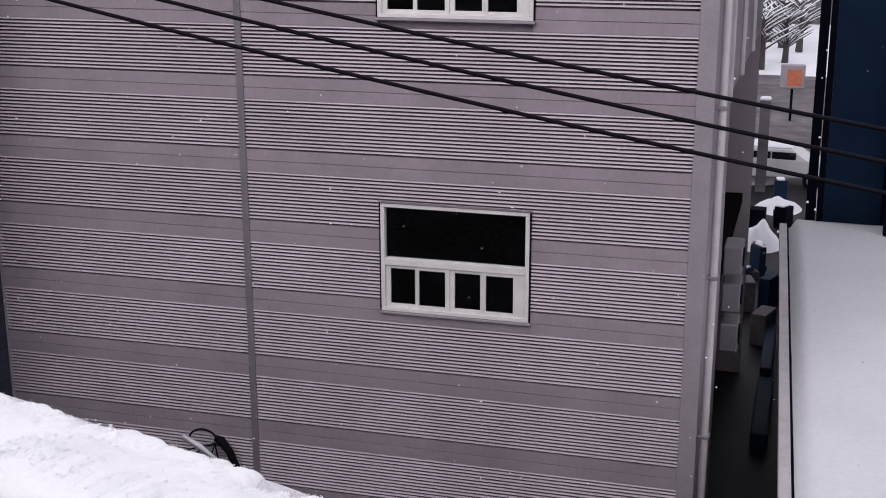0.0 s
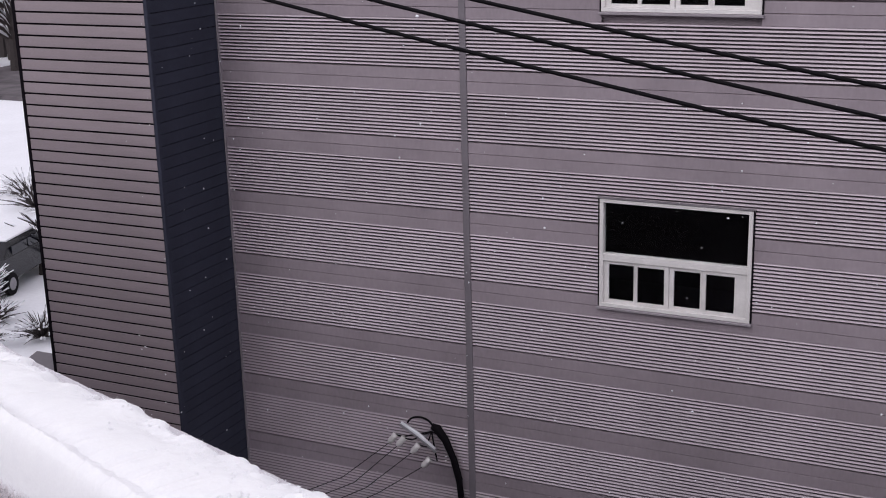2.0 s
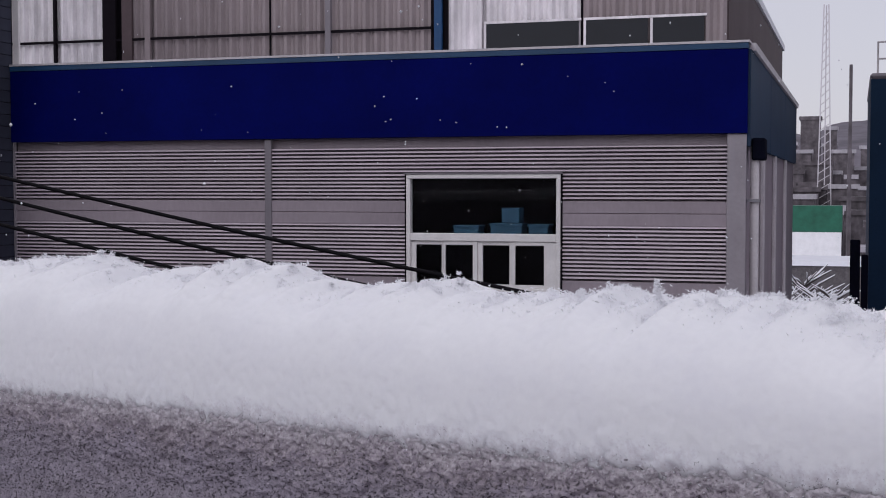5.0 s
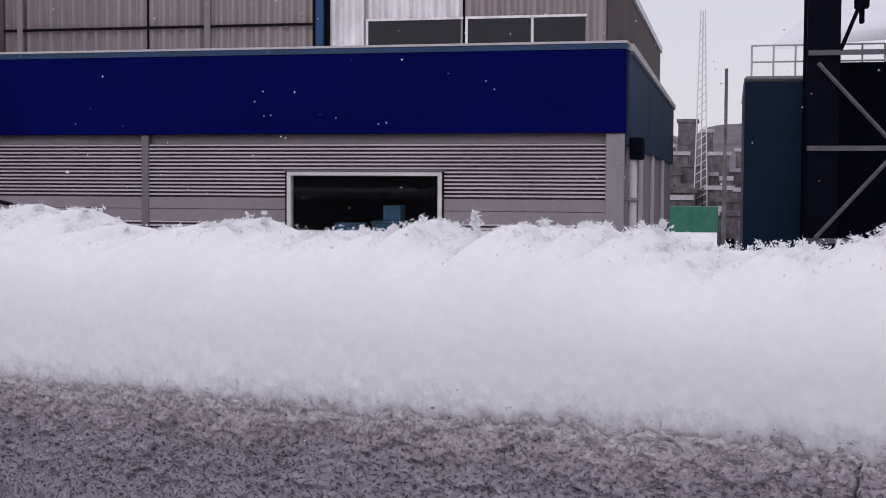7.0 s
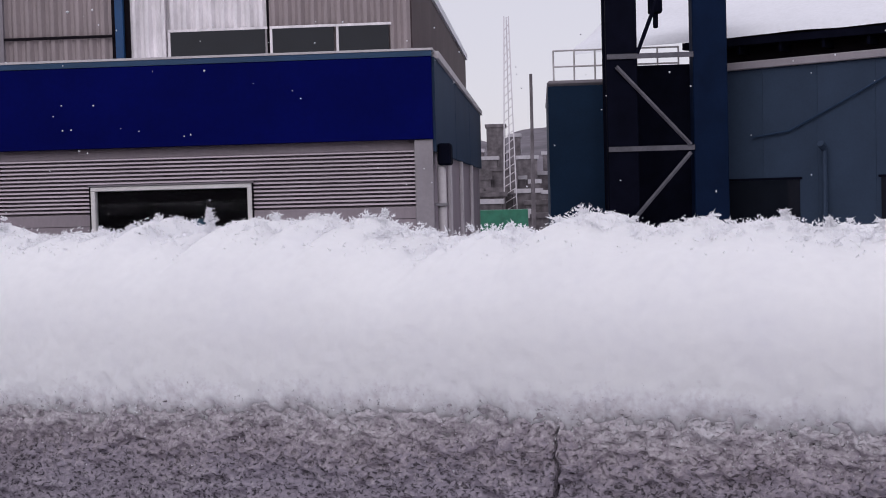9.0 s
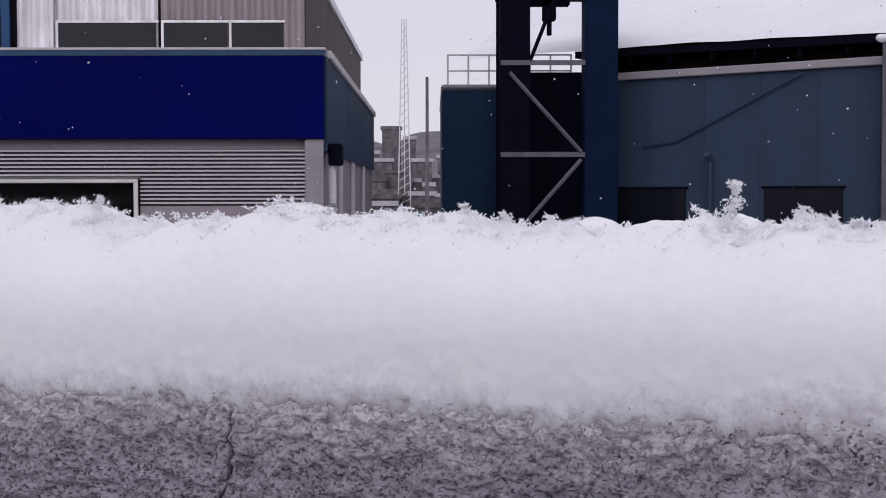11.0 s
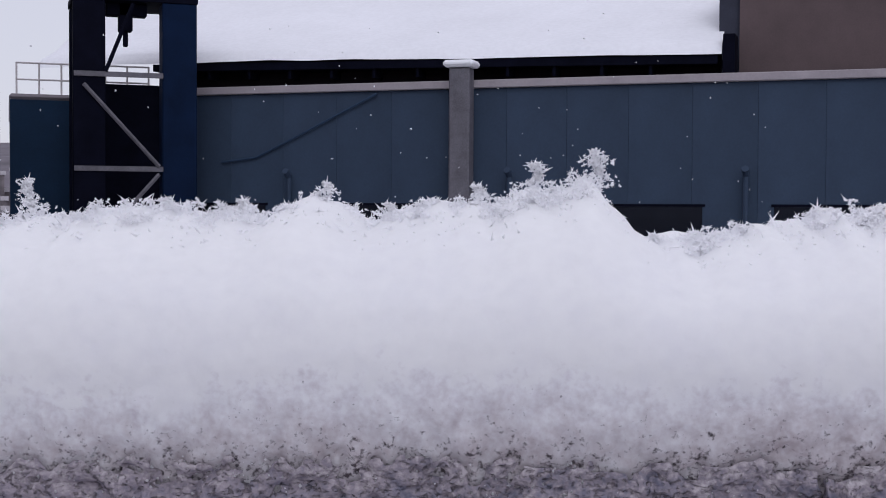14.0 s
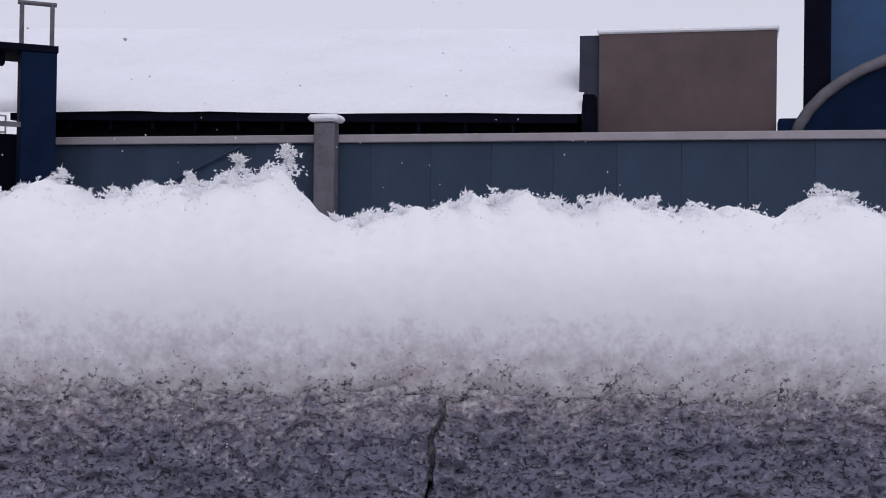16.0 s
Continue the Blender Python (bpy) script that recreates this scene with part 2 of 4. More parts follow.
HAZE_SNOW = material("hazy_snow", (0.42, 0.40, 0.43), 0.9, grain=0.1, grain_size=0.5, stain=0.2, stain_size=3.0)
MAST = material("hazy_mast", (0.6, 0.57, 0.6), 0.8)
BARK = material("bark", (0.06, 0.05, 0.05), 0.9, grain=0.3, grain_size=0.03)
ORANGE = material("orange_paint", (0.50, 0.15, 0.08), 0.5, stain=0.2, stain_size=0.2)
RUST = material("junk_metal", (0.10, 0.09, 0.095), 0.7, grain=0.3, grain_size=0.05, stain=0.4, stain_size=0.3, vary=0.3)
WHITE_PAINT = material("white_wall", (0.86, 0.85, 0.86), 0.6, stain=0.08, stain_size=0.8)
CAR_DARK = material("dark_car_paint", (0.012, 0.012, 0.016), 0.25, stain=0.1, stain_size=0.5)
CAR_WHITE = material("car_paint", (0.6, 0.59, 0.6), 0.3, stain=0.05, stain_size=0.5)
DARK_GLASS = material("dark_glass", (0.01, 0.012, 0.018), 0.08, stain=0.1, stain_size=0.4)


# ---- building helpers ----
def box(bm, x0, x1, y0, y1, z0, z1):
    vs = [bm.verts.new(p) for p in ((x0, y0, z0), (x1, y0, z0), (x1, y1, z0), (x0, y1, z0), (x0, y0, z1), (x1, y0, z1), (x1, y1, z1), (x0, y1, z1))]
    for f in ((3, 2, 1, 0), (4, 5, 6, 7), (0, 1, 5, 4), (1, 2, 6, 5), (2, 3, 7, 6), (3, 0, 4, 7)):
        bm.faces.new([vs[i] for i in f])
    return bm


def boxes(*dims):
    bm = bmesh.new()
    for d in dims:
        box(bm, *d)
    return bm


def bevelled(bm, width=0.01, segments=1):
    bmesh.ops.bevel(bm, geom=bm.edges[:], offset=width, segments=segments, affect="EDGES", profile=0.6)
    return bm


def tube(bm, points, radius, sides=8):
    """A round bar along points."""
    points = [Vector(p) for p in points]
    rings = []
    for i, p in enumerate(points):
        d = (points[min(i + 1, len(points) - 1)] - points[max(i - 1, 0)]).normalized()
        a = d.orthogonal().normalized() if abs(d.z) > 0.99 else d.cross(Vector((0, 0, 1))).normalized()
        b = d.cross(a)
        r = radius[i] if isinstance(radius, (list, tuple)) else radius
        rings.append([bm.verts.new(p + (a * math.cos(k * math.tau / sides) + b * math.sin(k * math.tau / sides)) * r) for k in range(sides)])
    for r0, r1 in zip(rings, rings[1:]):
        for k in range(sides):
            bm.faces.new((r0[k], r0[(k + 1) % sides], r1[(k + 1) % sides], r1[k]))
    bm.faces.new(rings[0][::-1])
    bm.faces.new(rings[-1])
    return bm


def finish(bm, name, mat, smooth=False):
    bmesh.ops.recalc_face_normals(bm, faces=bm.faces[:])
    me = bpy.data.meshes.new(name)
    bm.to_mesh(me)
    bm.free()
    me.materials.append(mat)
    if smooth:
        me.polygons.foreach_set("use_smooth", [True] * len(me.polygons))
    return me


def part(name, bm, mat, parent, label="", smooth=False):
    ob = new(name, finish(bm, name, mat, smooth))
    ob.parent = parent
    return tagged(ob, label)


def piece(name, me, parent, x=0, y=0, z=0):
    """An object of its own on shared mesh data."""
    ob = new(name, me)
    ob.parent = parent
    ob.location = (x, y, z)
    return ob


def thing(name, label, category, m=None, group="", kind=""):
    ob = new(name)
    ob.empty_display_size = 0.1
    if m:
        ob.matrix_world = m
    return tagged(ob, label, category, group, kind)


def value_noise(x, y, z, seed=0):
    """Smooth lattice noise in -1..1 for arrays."""
    def rnd(i, j, k):
        h = (i * 374761393 + j * 668265263 + k * 2147483647 + seed * 974711) & 0xFFFFFFFF
        h = ((h ^ (h >> 13)) * 1274126177) & 0xFFFFFFFF
        return ((h ^ (h >> 16)) & 0xFFFF) / 32767.5 - 1
    xi, yi, zi = (np.floor(a).astype(np.int64) for a in (x, y, z))
    u, v, w = ((lambda f: f * f * (3 - 2 * f))(a - np.floor(a)) for a in (x, y, z))
    total = 0
    for a in (0, 1):
        for b in (0, 1):
            for c in (0, 1):
                total = total + rnd(xi + a, yi + b, zi + c) * (u if a else 1 - u) * (v if b else 1 - v) * (w if c else 1 - w)
    return total


def grid_mesh(name, X, Y, Z, mat):
    """A smooth sheet from three equal arrays."""
    r, c = X.shape
    me = bpy.data.meshes.new(name)
    co = np.stack([X, Y, Z], -1).reshape(-1, 3)
    i = (np.arange(r - 1)[:, None] * c + np.arange(c - 1)[None, :]).ravel()
    quads = np.stack([i, i + 1, i + c + 1, i + c], 1)
    me.vertices.add(len(co))
    me.vertices.foreach_set("co", co.ravel())
    me.loops.add(quads.size)
    me.loops.foreach_set("vertex_index", quads.ravel().astype(np.int32))
    me.polygons.add(len(quads))
    me.polygons.foreach_set("loop_start", (np.arange(len(quads)) * 4).astype(np.int32))
    me.polygons.foreach_set("use_smooth", np.ones(len(quads), dtype=bool))
    me.update(calc_edges=True)
    me.materials.append(mat)
    return me


# ---- ground ----
gx, gy = np.meshgrid(np.concatenate([np.linspace(-900, -80, 14), np.linspace(-70, 70, 71), np.linspace(80, 900, 14)]),
                     np.concatenate([np.linspace(-300, -20, 8), np.linspace(-10, 120, 66), np.linspace(130, 1200, 16)]))
gz = 0.12 * value_noise(gx / 5, gy / 5, gx * 0) * np.clip((gy - 18) / 8, 0, 1)
ground = new("ground", grid_mesh("ground", gx, gy, gz - 0.06, FAR_SNOW))
tagged(ground, "uneven snow-covered ground round the factories", "ground", kind="structure")
alley = part("alley_road", boxes((-3.4, 0.35, 15.9, 51.9, -0.2, 0.075)), ASPHALT, None)
tagged(alley, "asphalt of the narrow alley, its shade painted near black", "road", kind="structure")

# Dark yard laid over the snow so the window panes reflect little light.
yard = part("yard", boxes((-24, 14, -8.0, 15.9, -0.2, 0.08)), ASPHALT, None)
tagged(yard, "yard between the buildings, near black for dark pane reflections", "yard", kind="structure")

# ---- factory opposite: ribbed grey panels under a navy fascia ----
WALL_Y, LEFT, SEAM_X, RIGHT, TOP = 16.0, -11.47, -7.45, -1.27, 12.24
BAND = 11.13
SILLS = (5.17, 9.14)
WIN_X0, WIN_X1, WIN_H = -5.475, -3.425, 1.51
factory = thing("factory_building", "grey ribbed metal factory with a navy roof fascia", "building")

levels = [-0.2, SILLS[0], SILLS[0] + WIN_H, SILLS[1], SILLS[1] + WIN_H, 12.0]
for k, (z0, z1) in enumerate(zip(levels, levels[1:])):
    if k % 2 == 0:
        wall = part("wall", boxes((LEFT, RIGHT + 0.1, WALL_Y + 0.10, WALL_Y + 0.2, z0, z1)), PANEL, factory, "grey steel sandwich-panel wall")
    else:
        part("wall", boxes((LEFT, WIN_X0, WALL_Y + 0.10, WALL_Y + 0.2, z0, z1)), PANEL, factory)
        part("wall", boxes((WIN_X1, RIGHT + 0.1, WALL_Y + 0.10, WALL_Y + 0.2, z0, z1)), PANEL, factory)
part("side_wall", boxes((RIGHT - 0.07, RIGHT + 0.1, WALL_Y + 0.2, 28.4, 7.8, 12.0)), PANEL, factory)
part("side_wall", boxes((RIGHT - 0.07, RIGHT + 0.1, WALL_Y + 0.2, 19.4, -0.2, 7.798)), PANEL, factory)
# Added recess whose near-black walls carry the alley's shade in their colour.
part("passage_wall", boxes((RIGHT - 1.3, RIGHT - 1.15, 19.4, 28.4, -0.2, 7.798)), GAP, factory, "wall of an added recess, its shade painted near black")
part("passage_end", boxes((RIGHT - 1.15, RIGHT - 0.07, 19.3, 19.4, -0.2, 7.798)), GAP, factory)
part("rear_wall", boxes((LEFT, RIGHT + 0.1, 28.4, 28.6, -0.2, 12.0)), PANEL, factory)
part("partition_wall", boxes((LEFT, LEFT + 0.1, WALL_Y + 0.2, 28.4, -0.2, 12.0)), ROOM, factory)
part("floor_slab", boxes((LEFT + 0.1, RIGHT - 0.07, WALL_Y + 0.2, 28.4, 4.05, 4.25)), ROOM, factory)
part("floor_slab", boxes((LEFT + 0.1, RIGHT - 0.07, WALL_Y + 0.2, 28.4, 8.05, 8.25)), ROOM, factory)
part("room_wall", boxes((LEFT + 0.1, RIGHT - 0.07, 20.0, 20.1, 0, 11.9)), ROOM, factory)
part("roof", boxes((-13.7, RIGHT + 0.1, WALL_Y + 0.05, 28.6, 12.0, 12.12)), FAR_SNOW, factory, "flat roof under snow")


def rib_profile(k):
    """Height and depth along one panel, joint to joint: half a flat, fourteen sloping ribs over deep grooves, half a flat."""
    pts = [(k - 0.843, 0.014), (k - 0.838, 0.0), (k - 0.692, 0.0)]
    pitch = 0.69 / 14
    for i in range(14):
        z = k - 0.69 + i * pitch
        pts += [(z + 0.002, 0.085), (z + 0.026, 0.085), (z + 0.027, -0.006), (z + pitch, 0.010)]
    pts += [(k + 0.003, 0.0), (k + 0.150, 0.0), (k + 0.155, 0.014)]
    return pts


def ribbed_panel(k, x0, x1, top=99.0):
    bm = bmesh.new()
    spans = [(x0, x1, None)]
    for sill in SILLS:
        if x0 < WIN_X0 < x1 and sill < k + 0.155 and sill + WIN_H > k - 0.845:
            spans = [(x0, WIN_X0, None), (WIN_X0, WIN_X1, (sill, sill + WIN_H)), (WIN_X1, x1, None)]
    for a, b, hole in spans:
        row = None
        for z, d in rib_profile(k):
            if z > top or (hole and hole[0] < z < hole[1]):
                row = None
                continue
            cur = (bm.verts.new((a, WALL_Y + d, z)), bm.verts.new((b, WALL_Y + d, z)))
            if row:
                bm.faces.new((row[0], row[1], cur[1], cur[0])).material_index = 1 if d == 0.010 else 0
            row = cur
    bmesh.ops.remove_doubles(bm, verts=bm.verts[:], dist=1e-4)
    return bm


def rib_wall(k, x0, x1):
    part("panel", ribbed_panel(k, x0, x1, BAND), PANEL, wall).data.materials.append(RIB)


for k in range(1, 12):
    rib_wall(k, LEFT, SEAM_X - 0.04)
    for x0, x1 in ((SEAM_X + 0.04, RIGHT - 0.09),) if k != 10 else ((SEAM_X + 0.04, WIN_X0), (WIN_X1, RIGHT - 0.09)):
        rib_wall(k, x0, x1)
part("seam_cover", bevelled(boxes((SEAM_X - 0.05, SEAM_X + 0.05, WALL_Y - 0.018, WALL_Y + 0.028, 0, BAND)), 0.006), SEAM, factory)
part("corner_trim", bevelled(boxes((RIGHT - 0.11, RIGHT + 0.12, WALL_Y - 0.022, WALL_Y + 0.028, 0, BAND)), 0.008), TRIM, factory, "folded grey corner flashing")
part("inner_corner_trim", boxes((LEFT + 0.002, LEFT + 0.03, WALL_Y - 0.02, WALL_Y + 0.028, 0, BAND)), TRIM, factory)
pipe_bm = bmesh.new()
tube(pipe_bm, [(RIGHT + 0.20, WALL_Y + 0.25, z) for z in (0.2, 3, 6, 9, BAND - 0.1)], 0.055, 10)
part("downpipe", pipe_bm, PIPE, factory, "pale plastic downpipe", True)
for z in (1.5, 3.7, 5.9, 8.1, 10.3):
    part("pipe_clip", bevelled(boxes((RIGHT + 0.12, RIGHT + 0.27, WALL_Y + 0.17, WALL_Y + 0.33, z, z + 0.04)), 0.005), GALV, factory)
for y in (18.6, 21.4, 24.6):
    part("side_pilaster", bevelled(boxes((RIGHT + 0.102, RIGHT + 0.16, y, y + 0.22, 7.8, BAND - 0.152)), 0.01), PIPE, factory)

fascia = part("fascia", bevelled(boxes((LEFT + 0.003, RIGHT + 0.13, WALL_Y - 0.06, WALL_Y + 0.028, BAND, TOP - 0.10)), 0.006), NAVY, factory, "navy blue painted metal fascia")
part("fascia_edge", boxes((LEFT + 0.003, RIGHT + 0.135, WALL_Y - 0.07, WALL_Y + 0.1, TOP - 0.098, TOP - 0.03)), TEAL, factory)
part("coping", boxes((LEFT + 0.003, RIGHT + 0.15, WALL_Y - 0.08, WALL_Y + 0.25, TOP - 0.028, TOP)), PIPE, factory, "pale coping with a line of snow")
for y0, y1 in ((16.03, 19.9), (19.95, 23.9), (23.95, 28.5)):
    part("side_fascia", boxes((RIGHT + 0.102, RIGHT + 0.16, y0, y1, BAND - 0.15, TOP - 0.10)), BLUE_WALL, factory)
part("side_coping", boxes((RIGHT - 0.02, RIGHT + 0.2, WALL_Y + 0.26, 28.5, TOP - 0.098, TOP - 0.005)), PIPE, factory)
part("gutter_box", bevelled(boxes((RIGHT + 0.165, RIGHT + 0.33, WALL_Y + 0.15, WALL_Y + 0.5, BAND - 0.32, BAND - 0.05)), 0.02), STEEL, factory)


def window_unit(sill, name):
    """White frame: one fixed light above four narrow sliding lights."""
    w, h = WIN_X1 - WIN_X0, WIN_H
    unit = new(name)
    unit.parent, unit.location = factory, (WIN_X0, WALL_Y, sill)
    tagged(unit, "white plastic window with four small lower lights")
    f, tr = 0.055, 0.70
    part("frame", bevelled(boxes((0, w, -0.03, 0.09, 0, f), (0, w, -0.03, 0.09, h - f, h), (0, f, -0.03, 0.09, f, h - f), (w - f, w, -0.03, 0.09, f, h - f)), 0.006), FRAME, unit)
    part("transom", bevelled(boxes((f, w - f, -0.025, 0.08, tr - 0.05, tr + 0.05)), 0.006), FRAME, unit)
    part("pane", boxes((f, w - f, 0.045, 0.05, tr + 0.05, h - f)), GLASS, unit).visible_shadow = False
    edges = ((0.06, 0.23), (0.258, 0.438), (0.50, 0.673), (0.712, 0.895))
    for i, (a, b) in enumerate(edges):
        x0 = (edges[i - 1][1] + a) / 2 * w + 0.002 if i else f
        x1 = (b + edges[i + 1][0]) / 2 * w - 0.002 if i < 3 else w - f
        yo = 0.012 if i in (0, 2) else -0.006
        sash = bmesh.new()
        for d in ((x0, a * w, yo, yo + 0.04, f, tr - 0.05), (b * w, x1, yo, yo + 0.04, f, tr - 0.05),
                  (a * w, b * w, yo, yo + 0.04, f, f + 0.045), (a * w, b * w, yo, yo + 0.04, tr - 0.10, tr - 0.05)):
            box(sash, *d)
        part("sash", bevelled(sash, 0.004), FRAME, unit)
        part("pane", boxes((a * w, b * w, yo + 0.018, yo + 0.022, f + 0.045, tr - 0.10)), GLASS, unit).visible_shadow = False
    # Strips of near-black colour draw the shadow in the gap beside the frame.
    for x in (-0.022, w + 0.002):
        part("gap_shadow_strip", boxes((x, x + 0.02, -0.016, 0.05, 0, h)), GAP, unit, "near-black strip standing in for the gap shadow beside the frame")
    part("sill", bevelled(boxes((-0.03, w + 0.03, -0.06, 0.0, -0.035, -0.002)), 0.005), TRIM, unit)
    part("drip_cap", bevelled(boxes((-0.03, w + 0.03, -0.045, 0.0, h + 0.002, h + 0.022)), 0.004), SEAM, unit)


for i, sill in enumerate(SILLS):
    window_unit(sill, "window")
shelf_z = SILLS[1] + 0.70
shelf = thing("shelf_board", "board behind the upper window carrying crates, room gloom painted in", "shelf")
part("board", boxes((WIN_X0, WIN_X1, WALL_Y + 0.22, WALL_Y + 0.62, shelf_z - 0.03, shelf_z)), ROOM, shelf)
for x, w, h in ((0.55, 0.34, 0.14), (1.05, 0.42, 0.17), (1.56, 0.26, 0.16)):
    crate = thing("storage_crate", "small blue crate on the board behind the glass", "crate", pose(WIN_X0 + x, WALL_Y + 0.3, shelf_z), "crates at the window")
    part("body", bevelled(boxes((0, w, 0, 0.28, 0, h)), 0.01), BOXBLUE, crate)
    part("rim", bevelled(boxes((-0.01, w + 0.01, -0.012, 0.292, h - 0.03, h + 0.004)), 0.004), BOXBLUE, crate)
crate = thing("storage_crate", "blue crate stacked on another behind the glass", "crate", pose(WIN_X0 + 1.2, WALL_Y + 0.3, shelf_z + 0.176), "crates at the window")
part("body", bevelled(boxes((0, 0.24, 0, 0.24, 0, 0.2)), 0.01), BOXBLUE, crate)

# ---- clad wing standing forward of the factory wall ----
WING_Y, WING_L, WING_R, WING_TOP = 14.42, -13.88, -11.48, 15.5
wing = thing("stair_wing", "tall wing clad in mauve-grey horizontal boards", "building")
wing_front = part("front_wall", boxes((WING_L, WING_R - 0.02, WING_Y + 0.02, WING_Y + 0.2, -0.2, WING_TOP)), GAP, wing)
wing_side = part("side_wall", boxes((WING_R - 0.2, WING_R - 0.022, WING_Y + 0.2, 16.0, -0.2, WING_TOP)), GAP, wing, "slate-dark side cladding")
part("rear_wall", boxes((WING_L, WING_R - 0.2, 15.85, 16.0, -0.2, WING_TOP)), DARK_SIDING, wing)
part("end_wall", boxes((WING_L, WING_L + 0.15, WING_Y + 0.2, 15.85, -0.2, WING_TOP)), DARK_SIDING, wing)
part("roof", boxes((WING_L - 0.1, WING_R + 0.05, WING_Y - 0.05, 16.1, WING_TOP + 0.002, WING_TOP + 0.2)), FAR_SNOW, wing)
part("corner_post", bevelled(boxes((WING_R - 0.05, WING_R + 0.012, WING_Y - 0.012, WING_Y + 0.05, 0, WING_TOP)), 0.006), DARK_SIDING, wing)
part("end_post", bevelled(boxes((WING_L - 0.03, WING_L + 0.03, WING_Y - 0.012, WING_Y + 0.05, 0, WING_TOP)), 0.006), GAP, wing)
part("white_post", bevelled(boxes((WING_R + 0.006, WING_R + 0.11, WALL_Y + 0.02, WALL_Y + 0.06, 12.245, 15.0)), 0.006), FRAME, wing)
PLANK = 0.1698
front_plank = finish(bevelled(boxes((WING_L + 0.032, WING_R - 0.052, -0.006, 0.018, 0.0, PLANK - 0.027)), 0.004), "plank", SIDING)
# Side boards share the front's pitch in a far darker, bluer colour.
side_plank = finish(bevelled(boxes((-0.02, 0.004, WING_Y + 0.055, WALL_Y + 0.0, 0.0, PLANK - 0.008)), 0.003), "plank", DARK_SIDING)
for i in range(int(WING_TOP / PLANK)):
    piece("plank", front_plank, wing_front, 0, WING_Y, -0.016 + i * PLANK)
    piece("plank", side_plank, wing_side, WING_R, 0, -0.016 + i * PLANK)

outhouse = thing("outhouse", "low outhouse with a brown sheet roof edged with snow", "shed")
part("wall", boxes((-15.5, -13.95, 14.95, 15.75, -0.2, 2.9)), GAP, outhouse)
roof_bm = boxes((-15.6, -13.93, 14.88, 15.82, 2.902, 2.96))
for v in roof_bm.verts:
    v.co.z += 0.22 * (v.co.y - 14.88)
part("roof", roof_bm, SEAM, outhouse)
part("snow_edge", bevelled(boxes((-15.6, -13.93, 14.84, 14.90, 2.962, 3.0)), 0.01), FAR_SNOW, outhouse)

# ---- hall of corrugated sheet standing behind, above the roof ----
HALL_Y, HALL_R, HALL_TOP = 19.95, -1.75, 14.0
hall = thing("corrugated_hall", "hall of upright corrugated sheets rising behind the roof", "building")
part("side_wall", boxes((HALL_R - 0.15, HALL_R, HALL_Y + 0.1, 34.8, 12.13, HALL_TOP)), BROWN, hall, "brown sheet gable side")
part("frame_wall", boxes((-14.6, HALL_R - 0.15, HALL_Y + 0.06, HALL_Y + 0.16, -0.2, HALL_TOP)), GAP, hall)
part("roof", boxes((-14.7, HALL_R + 0.05, HALL_Y - 0.1, 34.9, HALL_TOP + 0.002, HALL_TOP + 0.15)), FAR_SNOW, hall)


def corrugated(width, z0, z1, pitch=0.2, depth=0.055):
    bm = bmesh.new()
    n = max(2, int(width / pitch * 4))
    last = None
    for i in range(n + 1):
        d = -depth * (0, 1, 1, 0)[i % 4]
        cur = (bm.verts.new((i * width / n, d, z0)), bm.verts.new((i * width / n, d, z1)))
        if last:
            bm.faces.new((last[0], cur[0], cur[1], last[1]))
        last = cur
    return bm


for x0, x1, mat in ((-14.35, -12.45, PALE), (-12.1, -9.3, CREAM), (-9.26, -6.45, CREAM), (-6.15, -4.0, PALE), (-3.96, HALL_R - 0.02, CREAM)):
    sheet = part("sheet", corrugated(x1 - x0, 12.13, HALL_TOP), mat, hall)
    sheet.location = (x0, HALL_Y + 0.05, 0)
for x, mat, w in ((-12.30, GAP, 0.26), (-11.95, BROWN, 0.2), (-13.4, GAP, 0.05), (-11.55, CREAM, 0.10), (-8.2, SEAM, 0.10), (-6.3, BRIGHT_BLUE, 0.13), (-14.45, GAP, 0.12), (-5.6, PALE, 0.06)):
    part("post", bevelled(boxes((x - w / 2, x + w / 2, HALL_Y - 0.06, HALL_Y + 0.015, 12.13, HALL_TOP)), 0.006), mat, hall)
part("girt", boxes((-14.4, -6.4, HALL_Y - 0.045, HALL_Y - 0.0, 13.02, 13.06)), GAP, hall)
for x0, x1 in ((-5.5, -4.02), (-3.9, -2.95), (-2.87, -2.1)):
    win = part("window", boxes((x0, x1, HALL_Y - 0.03, HALL_Y + 0.0, 12.55, 13.06)), DARK_GLASS, hall, "dark strip window")
    part("frame", boxes((x0 - 0.04, x1 + 0.04, HALL_Y - 0.04, HALL_Y - 0.0, 13.062, 13.10), (x0 - 0.04, x0 - 0.002, HALL_Y - 0.04, HALL_Y - 0.0, 12.5, 13.06)), PALE, win)

# ---- low shed with a snow roof beside the alley ----
shed = thing("low_shed", "low shed with a thick smooth snow roof", "building")
sx0, sy0, sy1, sz = 0.16, 13.75, 27.6, 3.75
part("wall", boxes((sx0 + 0.02, 9.0, sy0 + 0.1, sy1 - 0.3, -0.2, sz - 0.15)), STEEL, shed)
part("front_wall", boxes((sx0 + 0.02, 9.0, sy0 - 0.03, sy0 + 0.098, -0.2, sz - 0.142)), PIPE, shed, "pale pinkish rendered front wall")
snow_x, snow_y = np.meshgrid(np.linspace(0, 8.9, 60), np.linspace(0, sy1 - sy0 - 0.2, 90))
edge = np.minimum(np.minimum(snow_x, 8.9 - snow_x), np.minimum(snow_y, snow_y.max() - snow_y))
lean = -0.47 * snow_y / snow_y.max()
